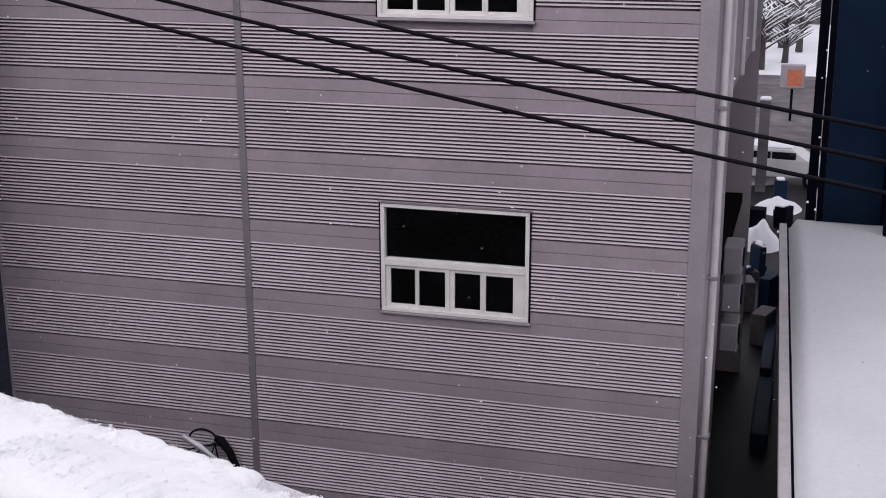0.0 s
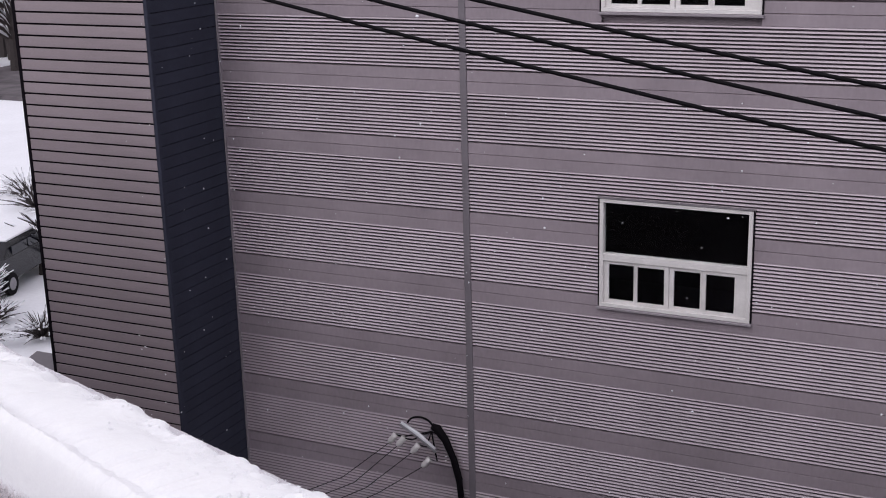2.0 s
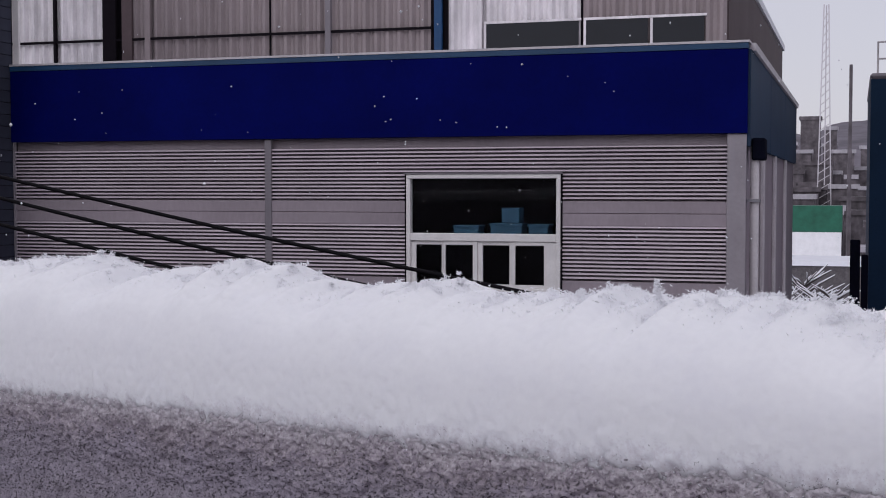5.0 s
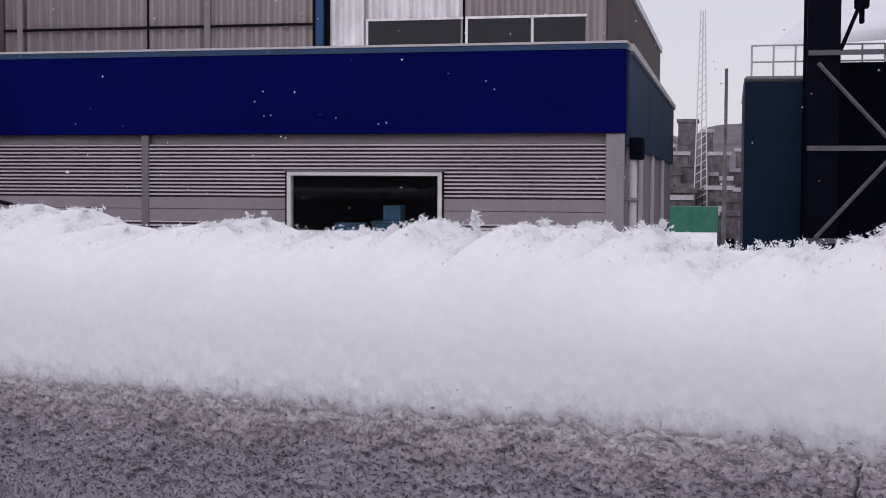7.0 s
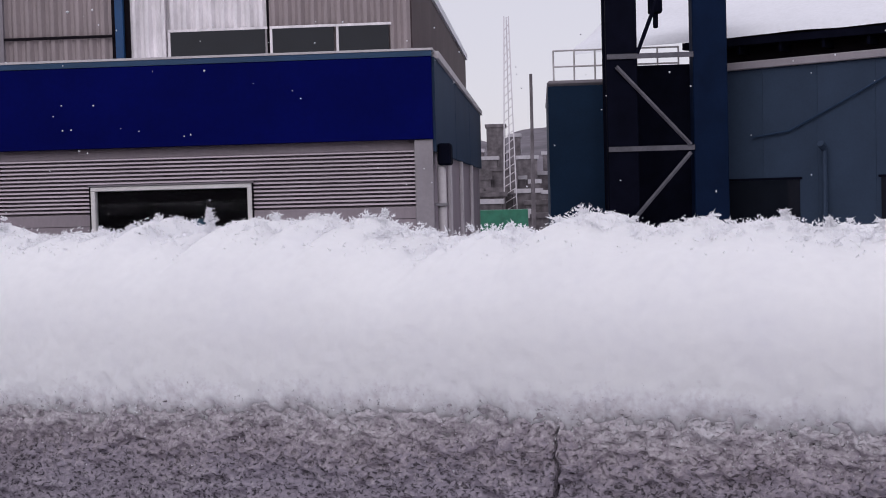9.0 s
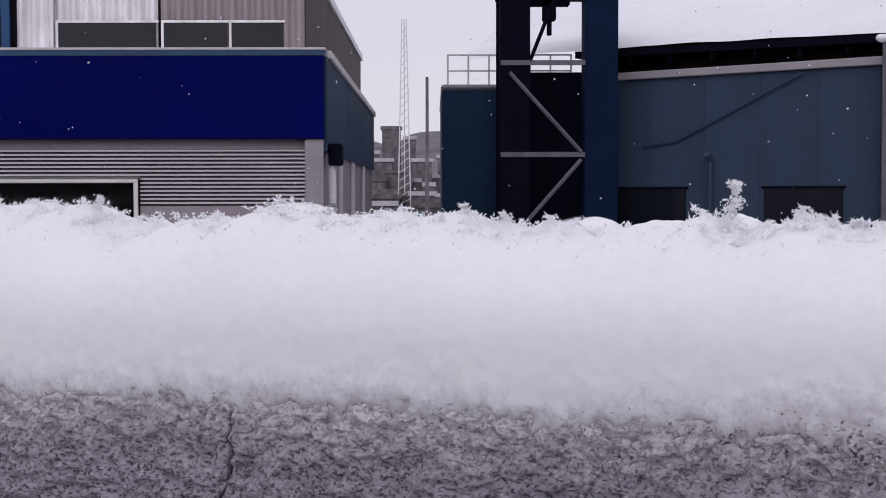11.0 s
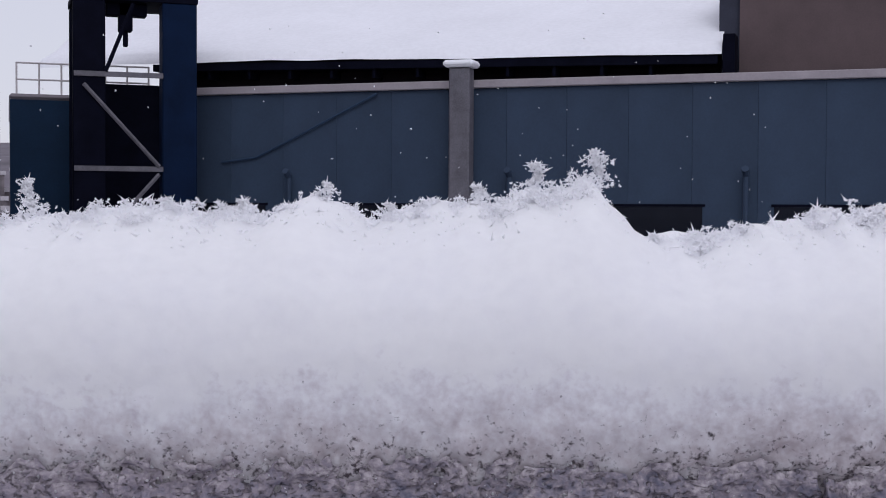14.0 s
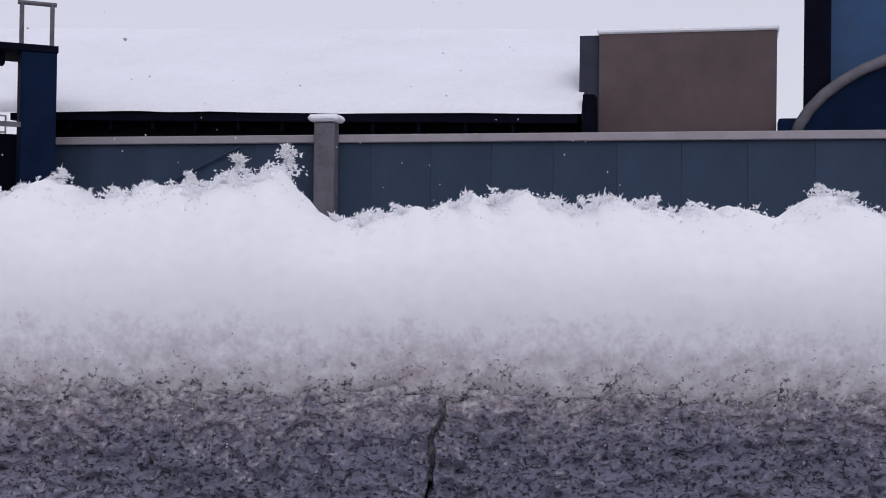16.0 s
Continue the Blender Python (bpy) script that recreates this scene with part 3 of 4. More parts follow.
snow_z = 0.24 * np.clip(edge / 0.10, 0, 1) ** 0.5 + 0.015 * value_noise(snow_x / 0.8, snow_y / 0.8, snow_x * 0)
roof_snow = new("snow_layer", grid_mesh("snow_layer", sx0 + snow_x + lean + 0.0, sy0 + 0.1 + snow_y, sz + snow_z, FAR_SNOW))
roof_snow.parent = shed
bm = bmesh.new()
for a, b in ((-0.19, -0.04),):
    v = [bm.verts.new(p) for p in ((sx0 + a, sy0, sz - 0.12), (sx0 + b, sy0, sz - 0.12), (sx0 + b - 0.47, sy1, sz - 0.12), (sx0 + a - 0.47, sy1, sz - 0.12))]
    u = [bm.verts.new(p.co + Vector((0, 0, 0.2))) for p in v]
    for f in ((v[3], v[2], v[1], v[0]), u, (v[0], v[1], u[1], u[0]), (v[1], v[2], u[2], u[1]), (v[2], v[3], u[3], u[2]), (v[3], v[0], u[0], u[3])):
        bm.faces.new(f)
part("edge_gutter", bm, PIPE, shed, "pale gutter along the roof edge")
deck = boxes((sx0 - 0.03, 9.0, sy0, sy1, sz - 0.14, sz - 0.005))
for v in deck.verts:
    v.co.x -= 0.47 * (v.co.y - sy0) / (sy1 - sy0)
part("roof_deck", deck, STEEL, shed)
part("front_trim", boxes((sx0 - 0.19, 9.0, sy0 - 0.06, sy0 - 0.032, sz - 0.10, sz + 0.05)), NAVY, shed)

# ---- blue building, lattice tower, slate warehouse ----
blue_house = thing("blue_clad_building", "deep blue metal-clad building with railings on its roof", "building", pose(0.15, 0, 0))
part("wall", boxes((0.22, 3.2, 28.0, 36.0, -0.2, 12.68)), DEEP_BLUE, blue_house)
part("service_duct", bevelled(boxes((-0.14, 0.06, 27.95, 28.15, -0.2, 9.4), (0.08, 0.216, 27.9, 28.05, -0.2, 9.1)), 0.02), STEEL, blue_house, "dark ducts up the corner")
part("coping", bevelled(boxes((0.20, 3.26, 27.96, 36.06, 12.682, 12.80)), 0.05), SEAM, blue_house)
rail = bmesh.new()
for x in np.linspace(0.35, 3.0, 7):
    tube(rail, [(x, 28.1, 12.8), (x, 28.1, 13.45)], 0.02, 6)
for z in (13.1, 13.44):
    tube(rail, [(0.35, 28.1, z), (3.0, 28.1, z)], 0.02, 6)
part("railing", rail, PIPE, blue_house)

tower = thing("lattice_tower", "dark steel lift tower with diagonal bracing", "tower", pose(0.08, 0, 0))
tx0, tx1, ty0, ty1, tz = 1.45, 3.85, 26.4, 28.0, 14.55
for x0, x1, y0, y1 in ((tx0, tx0 + 0.62, ty0, ty0 + 0.3), (3.17, tx1, ty0, ty0 + 0.6), (tx0, tx0 + 0.3, ty1 - 0.3, ty1), (3.4, tx1, ty1 - 0.3, ty1)):
    part("column", bevelled(boxes((x0, x1, y0, y1, -0.2, tz)), 0.02), NAVY_STEEL if x0 > 3.1 else STEEL, tower)
part("head_beam", bevelled(boxes((tx0 - 0.02, tx1 + 0.02, ty0 - 0.02, ty1, tz + 0.002, tz + 0.14)), 0.01), STEEL, tower)
part("back_sheet", boxes((tx0 + 0.3, 3.4, ty1 - 0.08, ty1 - 0.02, -0.2, 13.05)), STEEL, tower)
for z in (13.05, 11.2, 9.4, 7.5):
    part("rail_bar", boxes((tx0 + 0.02, 3.18, ty0 - 0.04, ty0 - 0.002, z, z + 0.10)), BRACE, tower)
for z0, z1, flip in ((11.3, 12.9, 0), (9.5, 11.15, 1), (7.6, 9.35, 0)):
    b = bmesh.new()
    xs = (3.1, tx0 + 0.2) if flip else (tx0 + 0.2, 3.1)
    tube(b, [(xs[0], ty0 - 0.05, z1), (xs[1], ty0 - 0.05, z0)], 0.045, 6)
    part("brace", b, BRACE, tower)
b = bmesh.new()
tube(b, [(tx0 + 0.62, ty0 - 0.03, 13.15), (tx0 + 1.15, ty0 - 0.03, 14.5)], 0.045, 6)
part("brace", b, STEEL, tower)
b = bmesh.new()
tube(b, [(tx0 + 0.55, ty0 + 0.1, 9), (tx0 + 0.55, ty0 + 0.1, 13.0)], 0.05, 6)
part("guide_rail", b, BRACE, tower)
b = bevelled(boxes((2.35, 2.62, ty0 + 0.3, ty0 + 0.6, 14.0, 14.55), (2.44, 2.54, ty0 + 0.4, ty0 + 0.5, 13.7, 14.0), (2.1, 2.9, ty0 + 0.3, ty0 + 0.6, 14.3, 14.55)), 0.02)
part("hoist", b, STEEL, tower, "black hoist hanging from the head beam")
for x in (3.2, 3.78):
    part("roof_post", tube(bmesh.new(), [(x, ty0 + 0.3, tz + 0.14), (x, ty0 + 0.3, tz + 1.0)], 0.045, 8), BRACE, tower)
part("roof_bar", tube(bmesh.new(), [(3.12, ty0 + 0.3, tz + 1.0), (3.86, ty0 + 0.3, tz + 1.0)], 0.045, 8), BRACE, tower)

# warehouse: local x along its wall, local y away from the camera
ware = thing("slate_warehouse", "slate-blue clad warehouse with a deep snow roof", "building", pose(3.9, 28.05, 0, 0, 0, -37.0))
CAP = 13.02
ware_wall = part("wall", boxes((-1.0, 26, 0.05, 0.3, -0.2, CAP - 0.16)), SLATE_WALL, ware)
panel_mesh = finish(bevelled(boxes((0, 1.197, 0.0, 0.045, 2, CAP - 0.162)), 0.003), "panel", SLATE_WALL)
for i in range(21):
    piece("panel", panel_mesh, ware_wall, -0.1 + i * 1.2, 0, 0)
part("cap", bevelled(boxes((-0.2, 26, -0.10, 0.4, CAP - 0.158, CAP)), 0.015), TRIM, ware, "pale grey capping along the wall top")
# Near-black sheet draws the shade under the eave.
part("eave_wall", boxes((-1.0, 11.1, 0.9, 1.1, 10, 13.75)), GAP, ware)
for i in range(11):
    part("eave_bracket", boxes((0.3 + i * 0.95, 0.36 + i * 0.95, 0.45, 0.898, 13.25 - 0.017 * i, 13.56 - 0.017 * i)), STEEL, ware)
ru, ry = np.meshgrid(np.linspace(0, 1, 90), np.linspace(0, 1, 40))
rx = (-3.9 - 3.0 * ry) * (1 - ru) + (11.18 - 0.4 * ry) * ru
fade = np.clip(ru / 0.09, 0, 1) ** 0.5
roof_y = 0.35 + 6.5 * ry
roof_z = 13.62 + 0.16 * np.clip(ry / 0.03, 0, 1) ** 0.5 + (2.78 - 0.028 * rx) * ry * (0.55 + 0.45 * fade) - 0.018 * np.clip(rx, 0, 12) * (1 - ry) + 0.02 * value_noise(rx / 0.9, ry * 8, rx * 0)
snow_roof = new("snow_roof", grid_mesh("snow_roof", rx, roof_y, roof_z, FAR_SNOW))
snow_roof.parent = ware
tagged(snow_roof, "thick unbroken snow on the sloping roof")
deck = boxes((-1.0, 11.1, 0.38, 6.8, 13.45, 13.60))
for v in deck.verts:
    v.co.z -= 0.018 * max(v.co.x, 0)
part("roof_deck", deck, STEEL, ware)
part("verge", boxes((11.2, 11.42, 0.36, 0.9, 13.0, 13.8)), STEEL, ware)
pillar = part("pillar", bevelled(boxes((6.05, 6.47, -0.45, -0.12, -0.2, CAP + 0.22)), 0.03), BRACE, ware, "pale grey pillar in front of the wall")
part("pillar_cap", bevelled(boxes((5.95, 6.57, -0.55, -0.02, CAP + 0.222, CAP + 0.36)), 0.05), FAR_SNOW, ware, "snow lump on the pillar")
for x0, x1 in ((0.15, 1.9), (3.6, 5.2), (6.6, 8.2), (9.2, 10.9), (12.2, 14.0)):
    win = part("window", boxes((x0, x1, -0.02, -0.002, 9.0, 10.55)), DARK_GLASS, ware, "dark ribbon window")
    part("frame", boxes((x0 - 0.05, x1 + 0.05, -0.03, -0.002, 10.552, 10.6)), STEEL, win)
for x in (2.5, 7.2, 11.7):
    b = bmesh.new()
    tube(b, [(x, -0.15, 9), (x, -0.15, 11.15)], 0.055, 8)
    tube(b, [(x, -0.15, 11.15), (x, -0.32, 11.25)], 0.07, 8)
    part("vent_pipe", b, SLATE_WALL, ware)

b = bmesh.new()
tube(b, [(0.9, -0.06, 11.45), (1.7, -0.06, 11.54), (2.6, -0.06, 11.95), (4.4, -0.08, 12.8)], 0.025, 6)
part("cable_run", b, BLUE_WALL, ware)

brown = thing("brown_house", "plain brown block with a snow-edged flat roof", "building", pose(3.9, 28.05, 0, 0, 0, -37.0))
part("wall", boxes((11.42, 14.84, 1.2, 7, -0.2, 15.1)), BROWN, brown)
# Left side of the same brown block, its shade painted with dark siding.
part("wall_end", boxes((11.02, 11.418, 1.3, 7, -0.2, 15.1)), DARK_SIDING, brown)
part("roof_snow", bevelled(boxes((11.38, 14.88, 1.15, 7.05, 15.102, 15.2)), 0.03), FAR_SNOW, brown)
arch = thing("arched_shelter", "dark shelter with an arched pale rim before a blue wall", "shelter", pose(3.9, 28.05, 0, 0, 0, -37.0))
part("post", bevelled(boxes((15.34, 15.82, 0.9, 1.3, -0.2, 18)), 0.02), STEEL, arch)
part("wall", boxes((15.75, 26, 1.5, 1.7, -0.2, 18)), BRIGHT_BLUE, arch)
b = bmesh.new()
tube(b, [(18.5 - 3.4 * math.cos(a), 0.8, 12.6 + 2.1 * math.sin(a)) for a in np.linspace(0.15, 3.0, 20)], 0.11, 8)
part("rim", b, BRACE, arch, smooth=True)
b = bmesh.new()
ring = [b.verts.new((18.5 - 3.35 * math.cos(a), 0.85, 12.6 + 2.05 * math.sin(a))) for a in np.linspace(0.0, math.pi, 24)]
b.faces.new(ring)
geo = bmesh.ops.extrude_face_region(b, geom=b.faces[:])
bmesh.ops.translate(b, verts=[v for v in geo["geom"] if isinstance(v, bmesh.types.BMVert)], vec=(0, 0.5, 0))
part("hood", b, NAVY_STEEL, arch)
part("skirt", bevelled(boxes((14.86, 15.32, 0.86, 1.3, -0.2, 13.36)), 0.06, 2), NAVY_STEEL, arch)

# ---- overhead cables ----
for drop, fan in ((0.0, 0.0), (0.165, 0.0062), (0.33, 0.0055)):
    pts = []
    for i in range(41):
        x = -11.5 + i * 0.37
        pts.append((x, 7.0, 9.625 - 0.157 * x + 0.005 * x * x - drop - fan * (x + 0.35)))
    b = bmesh.new()
    tube(b, pts, 0.0125, 6)
    cable = tagged(part("overhead_cable", b, RUBBER, None, smooth=True), "black overhead cable sagging across the alley", "cable", "overhead cables")

# ---- service bracket and conduit on the factory wall ----
service = thing("service_bracket", "snow-dusted cable bracket with insulators on the wall", "bracket", pose(-8.3, WALL_Y - 0.02, 2.8))
b = bmesh.new()
tube(b, [(-0.16, -0.30, 0.24), (0.12, -0.30, 0.10), (0.42, -0.30, -0.10)], 0.028, 8)
tube(b, [(0.20, -0.30, 0.06), (0.22, -0.15, 0.10), (0.24, 0.0, 0.12)], 0.03, 8)
part("arm", b, GALV, service, "galvanised cross arm")
b = bmesh.new()
tube(b, [(-0.15, -0.30, 0.275), (0.12, -0.30, 0.135), (0.40, -0.30, -0.062)], [0.022, 0.035, 0.022], 6)
part("snow", b, FAR_SNOW, service, smooth=True)
for dx, dz in ((-0.30, 0.0), (-0.16, -0.03), (0.08, -0.10), (0.25, -0.30)):
    b = bmesh.new()
    tube(b, [(dx - 0.05, -0.34, dz - 0.07), (dx - 0.02, -0.33, dz - 0.03), (dx + 0.02, -0.32, dz + 0.02), (dx + 0.06, -0.31, dz + 0.07)], [0.025, 0.05, 0.042, 0.05], 8)
    part("insulator", b, FRAME, service, smooth=True)
    b = bmesh.new()
    tube(b, [(dx + 0.05, -0.31, dz + 0.06), (dx + 0.16, -0.26, dz + 0.03), (0.3, -0.2, 0.16), (0.36, -0.13, 0.1)], 0.012, 5)
    part("tail", b, RUBBER, service)
b = bmesh.new()
tube(b, [(0.12 + 0.22 * math.cos(a), -0.2, 0.2 + 0.16 * math.sin(a)) for a in np.linspace(0.2, 2.9, 12)], 0.016, 6)
part("loop", b, RUBBER, service)
b = bmesh.new()
tube(b, [(0.28, -0.14, 0.22), (0.36, -0.13, 0.19), (0.48, -0.11, 0.02), (0.60, -0.09, -0.28), (0.67, -0.07, -0.6), (0.70, -0.06, -0.95), (0.70, -0.06, -2.7)], [0.05, 0.07, 0.06, 0.055, 0.055, 0.055, 0.055], 8)
part("conduit", b, RUBBER, service, "thick black cable looping down the wall", True)
for k in range(4):
    b = bmesh.new()
    tube(b, [((-0.34, -0.21, 0.03, 0.2)[k], -0.34, (-0.07, -0.10, -0.17, -0.37)[k]), (-1.0 + k * 0.2, -0.65, -0.62 - 0.05 * k), (-2.0 + k * 0.22, -1.1, -1.05 - 0.06 * k)], 0.006, 5)
    part("wire", b, RUBBER, service)

lean_to = thing("lean_to_roof", "small ribbed sheet roof dusted with snow at the wall foot", "roof")
v0 = boxes((-11.4, -9.2, 13.6, 15.96, 1.05, 1.10))
for v in v0.verts:
    v.co.z += 0.12 * (v.co.y - 13.6)
part("sheet", v0, FAR_SNOW, lean_to)
for i in range(9):
    b = boxes((-11.3 + i * 0.25, -11.27 + i * 0.25, 13.6, 15.9, 1.102, 1.125))
    for v in b.verts:
        v.co.z += 0.12 * (v.co.y - 13.6)
    part("rib", b, GALV, lean_to)
part("edge", boxes((-9.2, -9.16, 13.6, 15.96, 0.9, 1.36)), STEEL, lean_to)
for x in (-11.3, -9.3):
    part("leg", boxes((x, x + 0.08, 13.7, 13.78, 0, 1.06)), STEEL, lean_to)

# ---- parapet in front of the camera: local x along it, y away, z from the snow line ----
BASE = pose(0, 0, 10.44, 0, 0, math.degrees(math.atan2(-0.394, 0.919)))
rng = np.random.default_rng(4)


S = np.concatenate([np.arange(-26, -2.0, 0.05), np.arange(-2.0, -0.9, 0.002), np.arange(-0.9, 0.62, 0.001), np.arange(0.62, 12.01, 0.05)])
FACE_S = np.concatenate([np.arange(-26, -2.0, 0.05), np.arange(-2.0, -0.55, 0.004), np.arange(-0.55, 0.58, 0.0006), np.arange(0.58, 12.01, 0.03)])
FACE_S = np.unique(np.concatenate([FACE_S] + [np.arange(at - 0.006, at + 0.006, 0.00015) for at in (0.0135, 0.346)]))
parapet = thing("parapet", "rough rendered parapet with hairline cracks", "parapet", BASE, kind="structure")


def render_face():
    """Front face with coarse aggregate, a rounded shoulder and two cracks."""
    front = np.concatenate([np.arange(-0.30, -0.11, 0.004), np.arange(-0.11, -0.090, 0.002), np.arange(-0.090, -0.028, 0.0006)])
    shoulder = np.linspace(0, math.pi / 2, 10)
    v_n = np.concatenate([np.full(len(front), 0.362), 0.362 + 0.010 * (1 - np.cos(shoulder)), np.linspace(0.374, 0.495, 14)])
    v_z = np.concatenate([front, -0.028 + 0.006 * np.sin(shoulder), np.full(14, -0.0221)])
    s, n = np.meshgrid(FACE_S, v_n)
    _, z = np.meshgrid(FACE_S, v_z)
    t = z + n
    lump = np.maximum(0, value_noise(s / 0.0034, t / 0.0021, s * 0, 3)) * 0.0016
    plate = np.clip(value_noise(s / 0.0062 + 3, t / 0.0026 + 2 * value_noise(s / 0.009, t / 0.009, s * 0, 2), s * 0, 4) * 3.2, -1, 1)
    lump += plate * 0.0009
    lump += np.maximum(0, value_noise(s / 0.0075 + 9, t / 0.0050, s * 0, 5)) * 0.0007
    lump += value_noise(s / 0.0014, t / 0.0012, s * 0, 7) * 0.0007
    lump -= np.clip((value_noise(s / 0.0019 + 5, t / 0.0017, s * 0, 8) - 0.30) / 0.3, 0, 1) * 0.0010
    film = np.clip((z - 0.037 * np.clip(s, -1.2, 0) + 0.054) / 0.014, 0, 1)
    lump = lump * (1 - 0.45 * film) + value_noise(s / 0.06, t / 0.04, s * 0, 6) * 0.0008
    for at, wander, seed in ((0.0135, 0.0016, 11), (0.346, 0.0018, 12)):
        line = at + wander * (value_noise(z / 0.009, z * 0, z * 0, seed) + 0.5 * value_noise(z / 0.0028, z * 0, z * 0, seed + 5)) + 0.10 * (z + 0.045)
        lump -= 0.016 * np.exp(-((s - line) / (0.00042 + 0.0002 * value_noise(z / 0.004, z * 0, z * 0, seed + 9))) ** 4)
    n = n + 0.005 * np.clip((z - 0.037 * np.clip(s, -1.2, 0) + 0.042) / 0.008, 0, 1)
    sink = np.clip(s + 0.55, -0.75, 0)
    z = z + (0.055 * sink - 0.005 * sink ** 2) * np.clip((z + 0.2) / 0.1, 0, 1)
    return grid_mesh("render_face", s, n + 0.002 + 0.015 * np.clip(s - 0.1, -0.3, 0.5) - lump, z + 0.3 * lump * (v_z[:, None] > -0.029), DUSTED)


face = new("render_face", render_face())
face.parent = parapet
part("core", boxes((-26, 12, 0.375, 0.497, -0.9, -0.24)), CONCRETE, parapet)

# heaps along the crest: place, height and width in millimetres
HEAPS = ((-700, 6, 30), (-635, 3, 30), (-520, 4, 16), (-474, 7, 8), (-432, -7, 12), (-397, 3, 8), (-354, 7, 9), (-322, 6, 10), (-278, -6, 12), (-246, 2, 8), (-223, 7, 7), (-203, -4, 6), (-160, 1, 8),
         (-138, 3, 9), (-109, 4, 6), (-97, 3, 6), (-81, 5, 8), (-66, 6, 5), (-42, -3, 14), (10, 5, 13), (45, 3, 14), (61, 4, 6), (107, -2, 8), (123, 2, 5),
         (154, 4, 5), (205, 2, 50), (212, 3, 7), (248, 5, 7), (278, 6, 14), (305, 10, 6), (290, 3, 9), (326, -2, 12), (364, 3, 10), (445, 6, 9))
SPIKES = ((-126, 8, 2), (-219, 3, 3), (-2, 2, 3), (135, 13, 3), (182, 9, 2), (152, 3, 2), (62, 3, 3), (74, 3, 2), (213, 3, 3), (248, 4, 3), (281, 4, 3), (293, 6, 3),
          (306, 8, 4), (230, 3, 3), (444, 3, 4), (-320, 2, 4), (87, 3, 3), (193, 2, 3), (-85, 2, 3), (-485, 3, 6), (-470, 3, 4), (-455, 3, 4), (-350, 3, 4), (-335, 3, 3), (-305, 3, 3), (-295, 2, 3), (-235, 3, 3), (-160, 3, 3), (-100, 3, 3), (-60, 4, 3), (20, 2, 3), (165, 3, 2), (262, 3, 3), (318, 2, 4), (327, 2, 4), (336, 2, 5))


def crest(s):
    h = 0.0012 + 0.0016 * value_noise(s / 0.018, s * 0, s * 0, 21) + 0.0022 * value_noise(s / 0.0075, s * 0, s * 0, 22) + 0.0014 * value_noise(s / 0.0035, s * 0, s * 0, 24)
    far = np.clip((-0.5 - s) / 0.1, 0, 1) + np.clip((s - 0.46) / 0.05, 0, 1)
    h = h + far * 0.006 * value_noise(s / 0.07, s * 0, s * 0, 23)
    for at, high, wide in HEAPS:
        h = h + high * 1e-3 * np.exp(-((s - at * 1e-3) / (wide * 1e-3)) ** 2)
    return h


def snow_surface():
    prof = np.array([(0.3700, -0.064), (0.3675, -0.054), (0.3648, -0.046), (0.3618, -0.040), (0.3606, -0.034), (0.3600, -0.028), (0.3594, -0.022), (0.3625, -0.0135), (0.3710, -0.0065), (0.3850, -0.002),
                     (0.3990, 0.0), (0.4100, 0.0), (0.4250, -0.0020), (0.4450, -0.0045), (0.4650, -0.0085), (0.4800, -0.0120), (0.4900, -0.0170), (0.4980, -0.026), (0.5020, -0.040), (0.5030, -0.055)])
    length = np.concatenate([[0], np.cumsum(np.hypot(*np.diff(prof, axis=0).T))])
    even = np.concatenate([np.arange(0, 0.082, 0.0011), np.arange(0.082, length[-1], 0.002)])
    pn, pz = np.interp(even, length, prof[:, 0]), np.interp(even, length, prof[:, 1])
    k = np.ones(7) / 7
    pn[4:-4], pz[4:-4] = np.convolve(pn, k, "same")[4:-4], np.convolve(pz, k, "same")[4:-4]
    s, n = np.meshgrid(S, pn)
    _, z = np.meshgrid(S, pz)
    top = np.clip((z + 0.022) / 0.022, 0, 1) ** 1.5 * np.exp(-(np.clip(n - 0.410, 0, 1) / 0.028) ** 1.5)
    z = z + crest(s) * top
    low = np.clip((-0.012 - z) / 0.03, 0, 1)
    z = z + low * 0.037 * np.clip(s, -1.2, 0) * (n < 0.40) + (0.055 * np.clip(s + 0.55, -0.75, 0) - 0.005 * np.clip(s + 0.55, -0.75, 0) ** 2) * np.clip((n - 0.366) / 0.02, 0.4, 1)
    outer = np.clip((n - 0.46) / 0.03, 0, 1) * 0.007
    n = n + outer * (value_noise(s / 0.035, s * 0, s * 0, 31) + 0.6 * value_noise(s / 0.012, s * 0, s * 0, 32))
    brow = np.exp(-((n - 0.475) / 0.022) ** 2)
    z = z + brow * (0.0015 + 0.005 * np.exp(-((s + 0.368) / 0.016) ** 2) + 0.003 * np.exp(-((s + 0.51) / 0.018) ** 2) + 0.007 * np.clip((s + 0.26) / 0.12, 0, 1) + 0.0040 * value_noise(s / 0.030, n / 0.05, s * 0, 33) + 0.0030 * value_noise(s / 0.011, n / 0.02, s * 0, 34) + 0.0018 * value_noise(s / 0.005, n / 0.008, s * 0, 35) - 0.003 * np.clip((-0.22 - s) / 0.08, 0, 1))
    t = z * 1.3 + n
    body = 1 - low
    soft = 0.0002 * value_noise(s / 0.05, t / 0.03, s * 0, 41) * body + 0.0001 * value_noise(s / 0.012, t / 0.010, s * 0, 42) * body
    grit = 0.00014 * value_noise(s / 0.0045, t / 0.004, s * 0, 43) + 0.0002 * value_noise(s / 0.0022, t / 0.002, s * 0, 44)
    rough_edge = (0.0007 * value_noise(s / 0.0030, t / 0.0030, s * 0, 45) + 0.0009 * value_noise(s / 0.0017, t / 0.0018, s * 0, 46)) * low ** 1.7
    front = (n < 0.405)
    n = n + 0.015 * np.clip(s - 0.1, -0.3, 0.5) * low
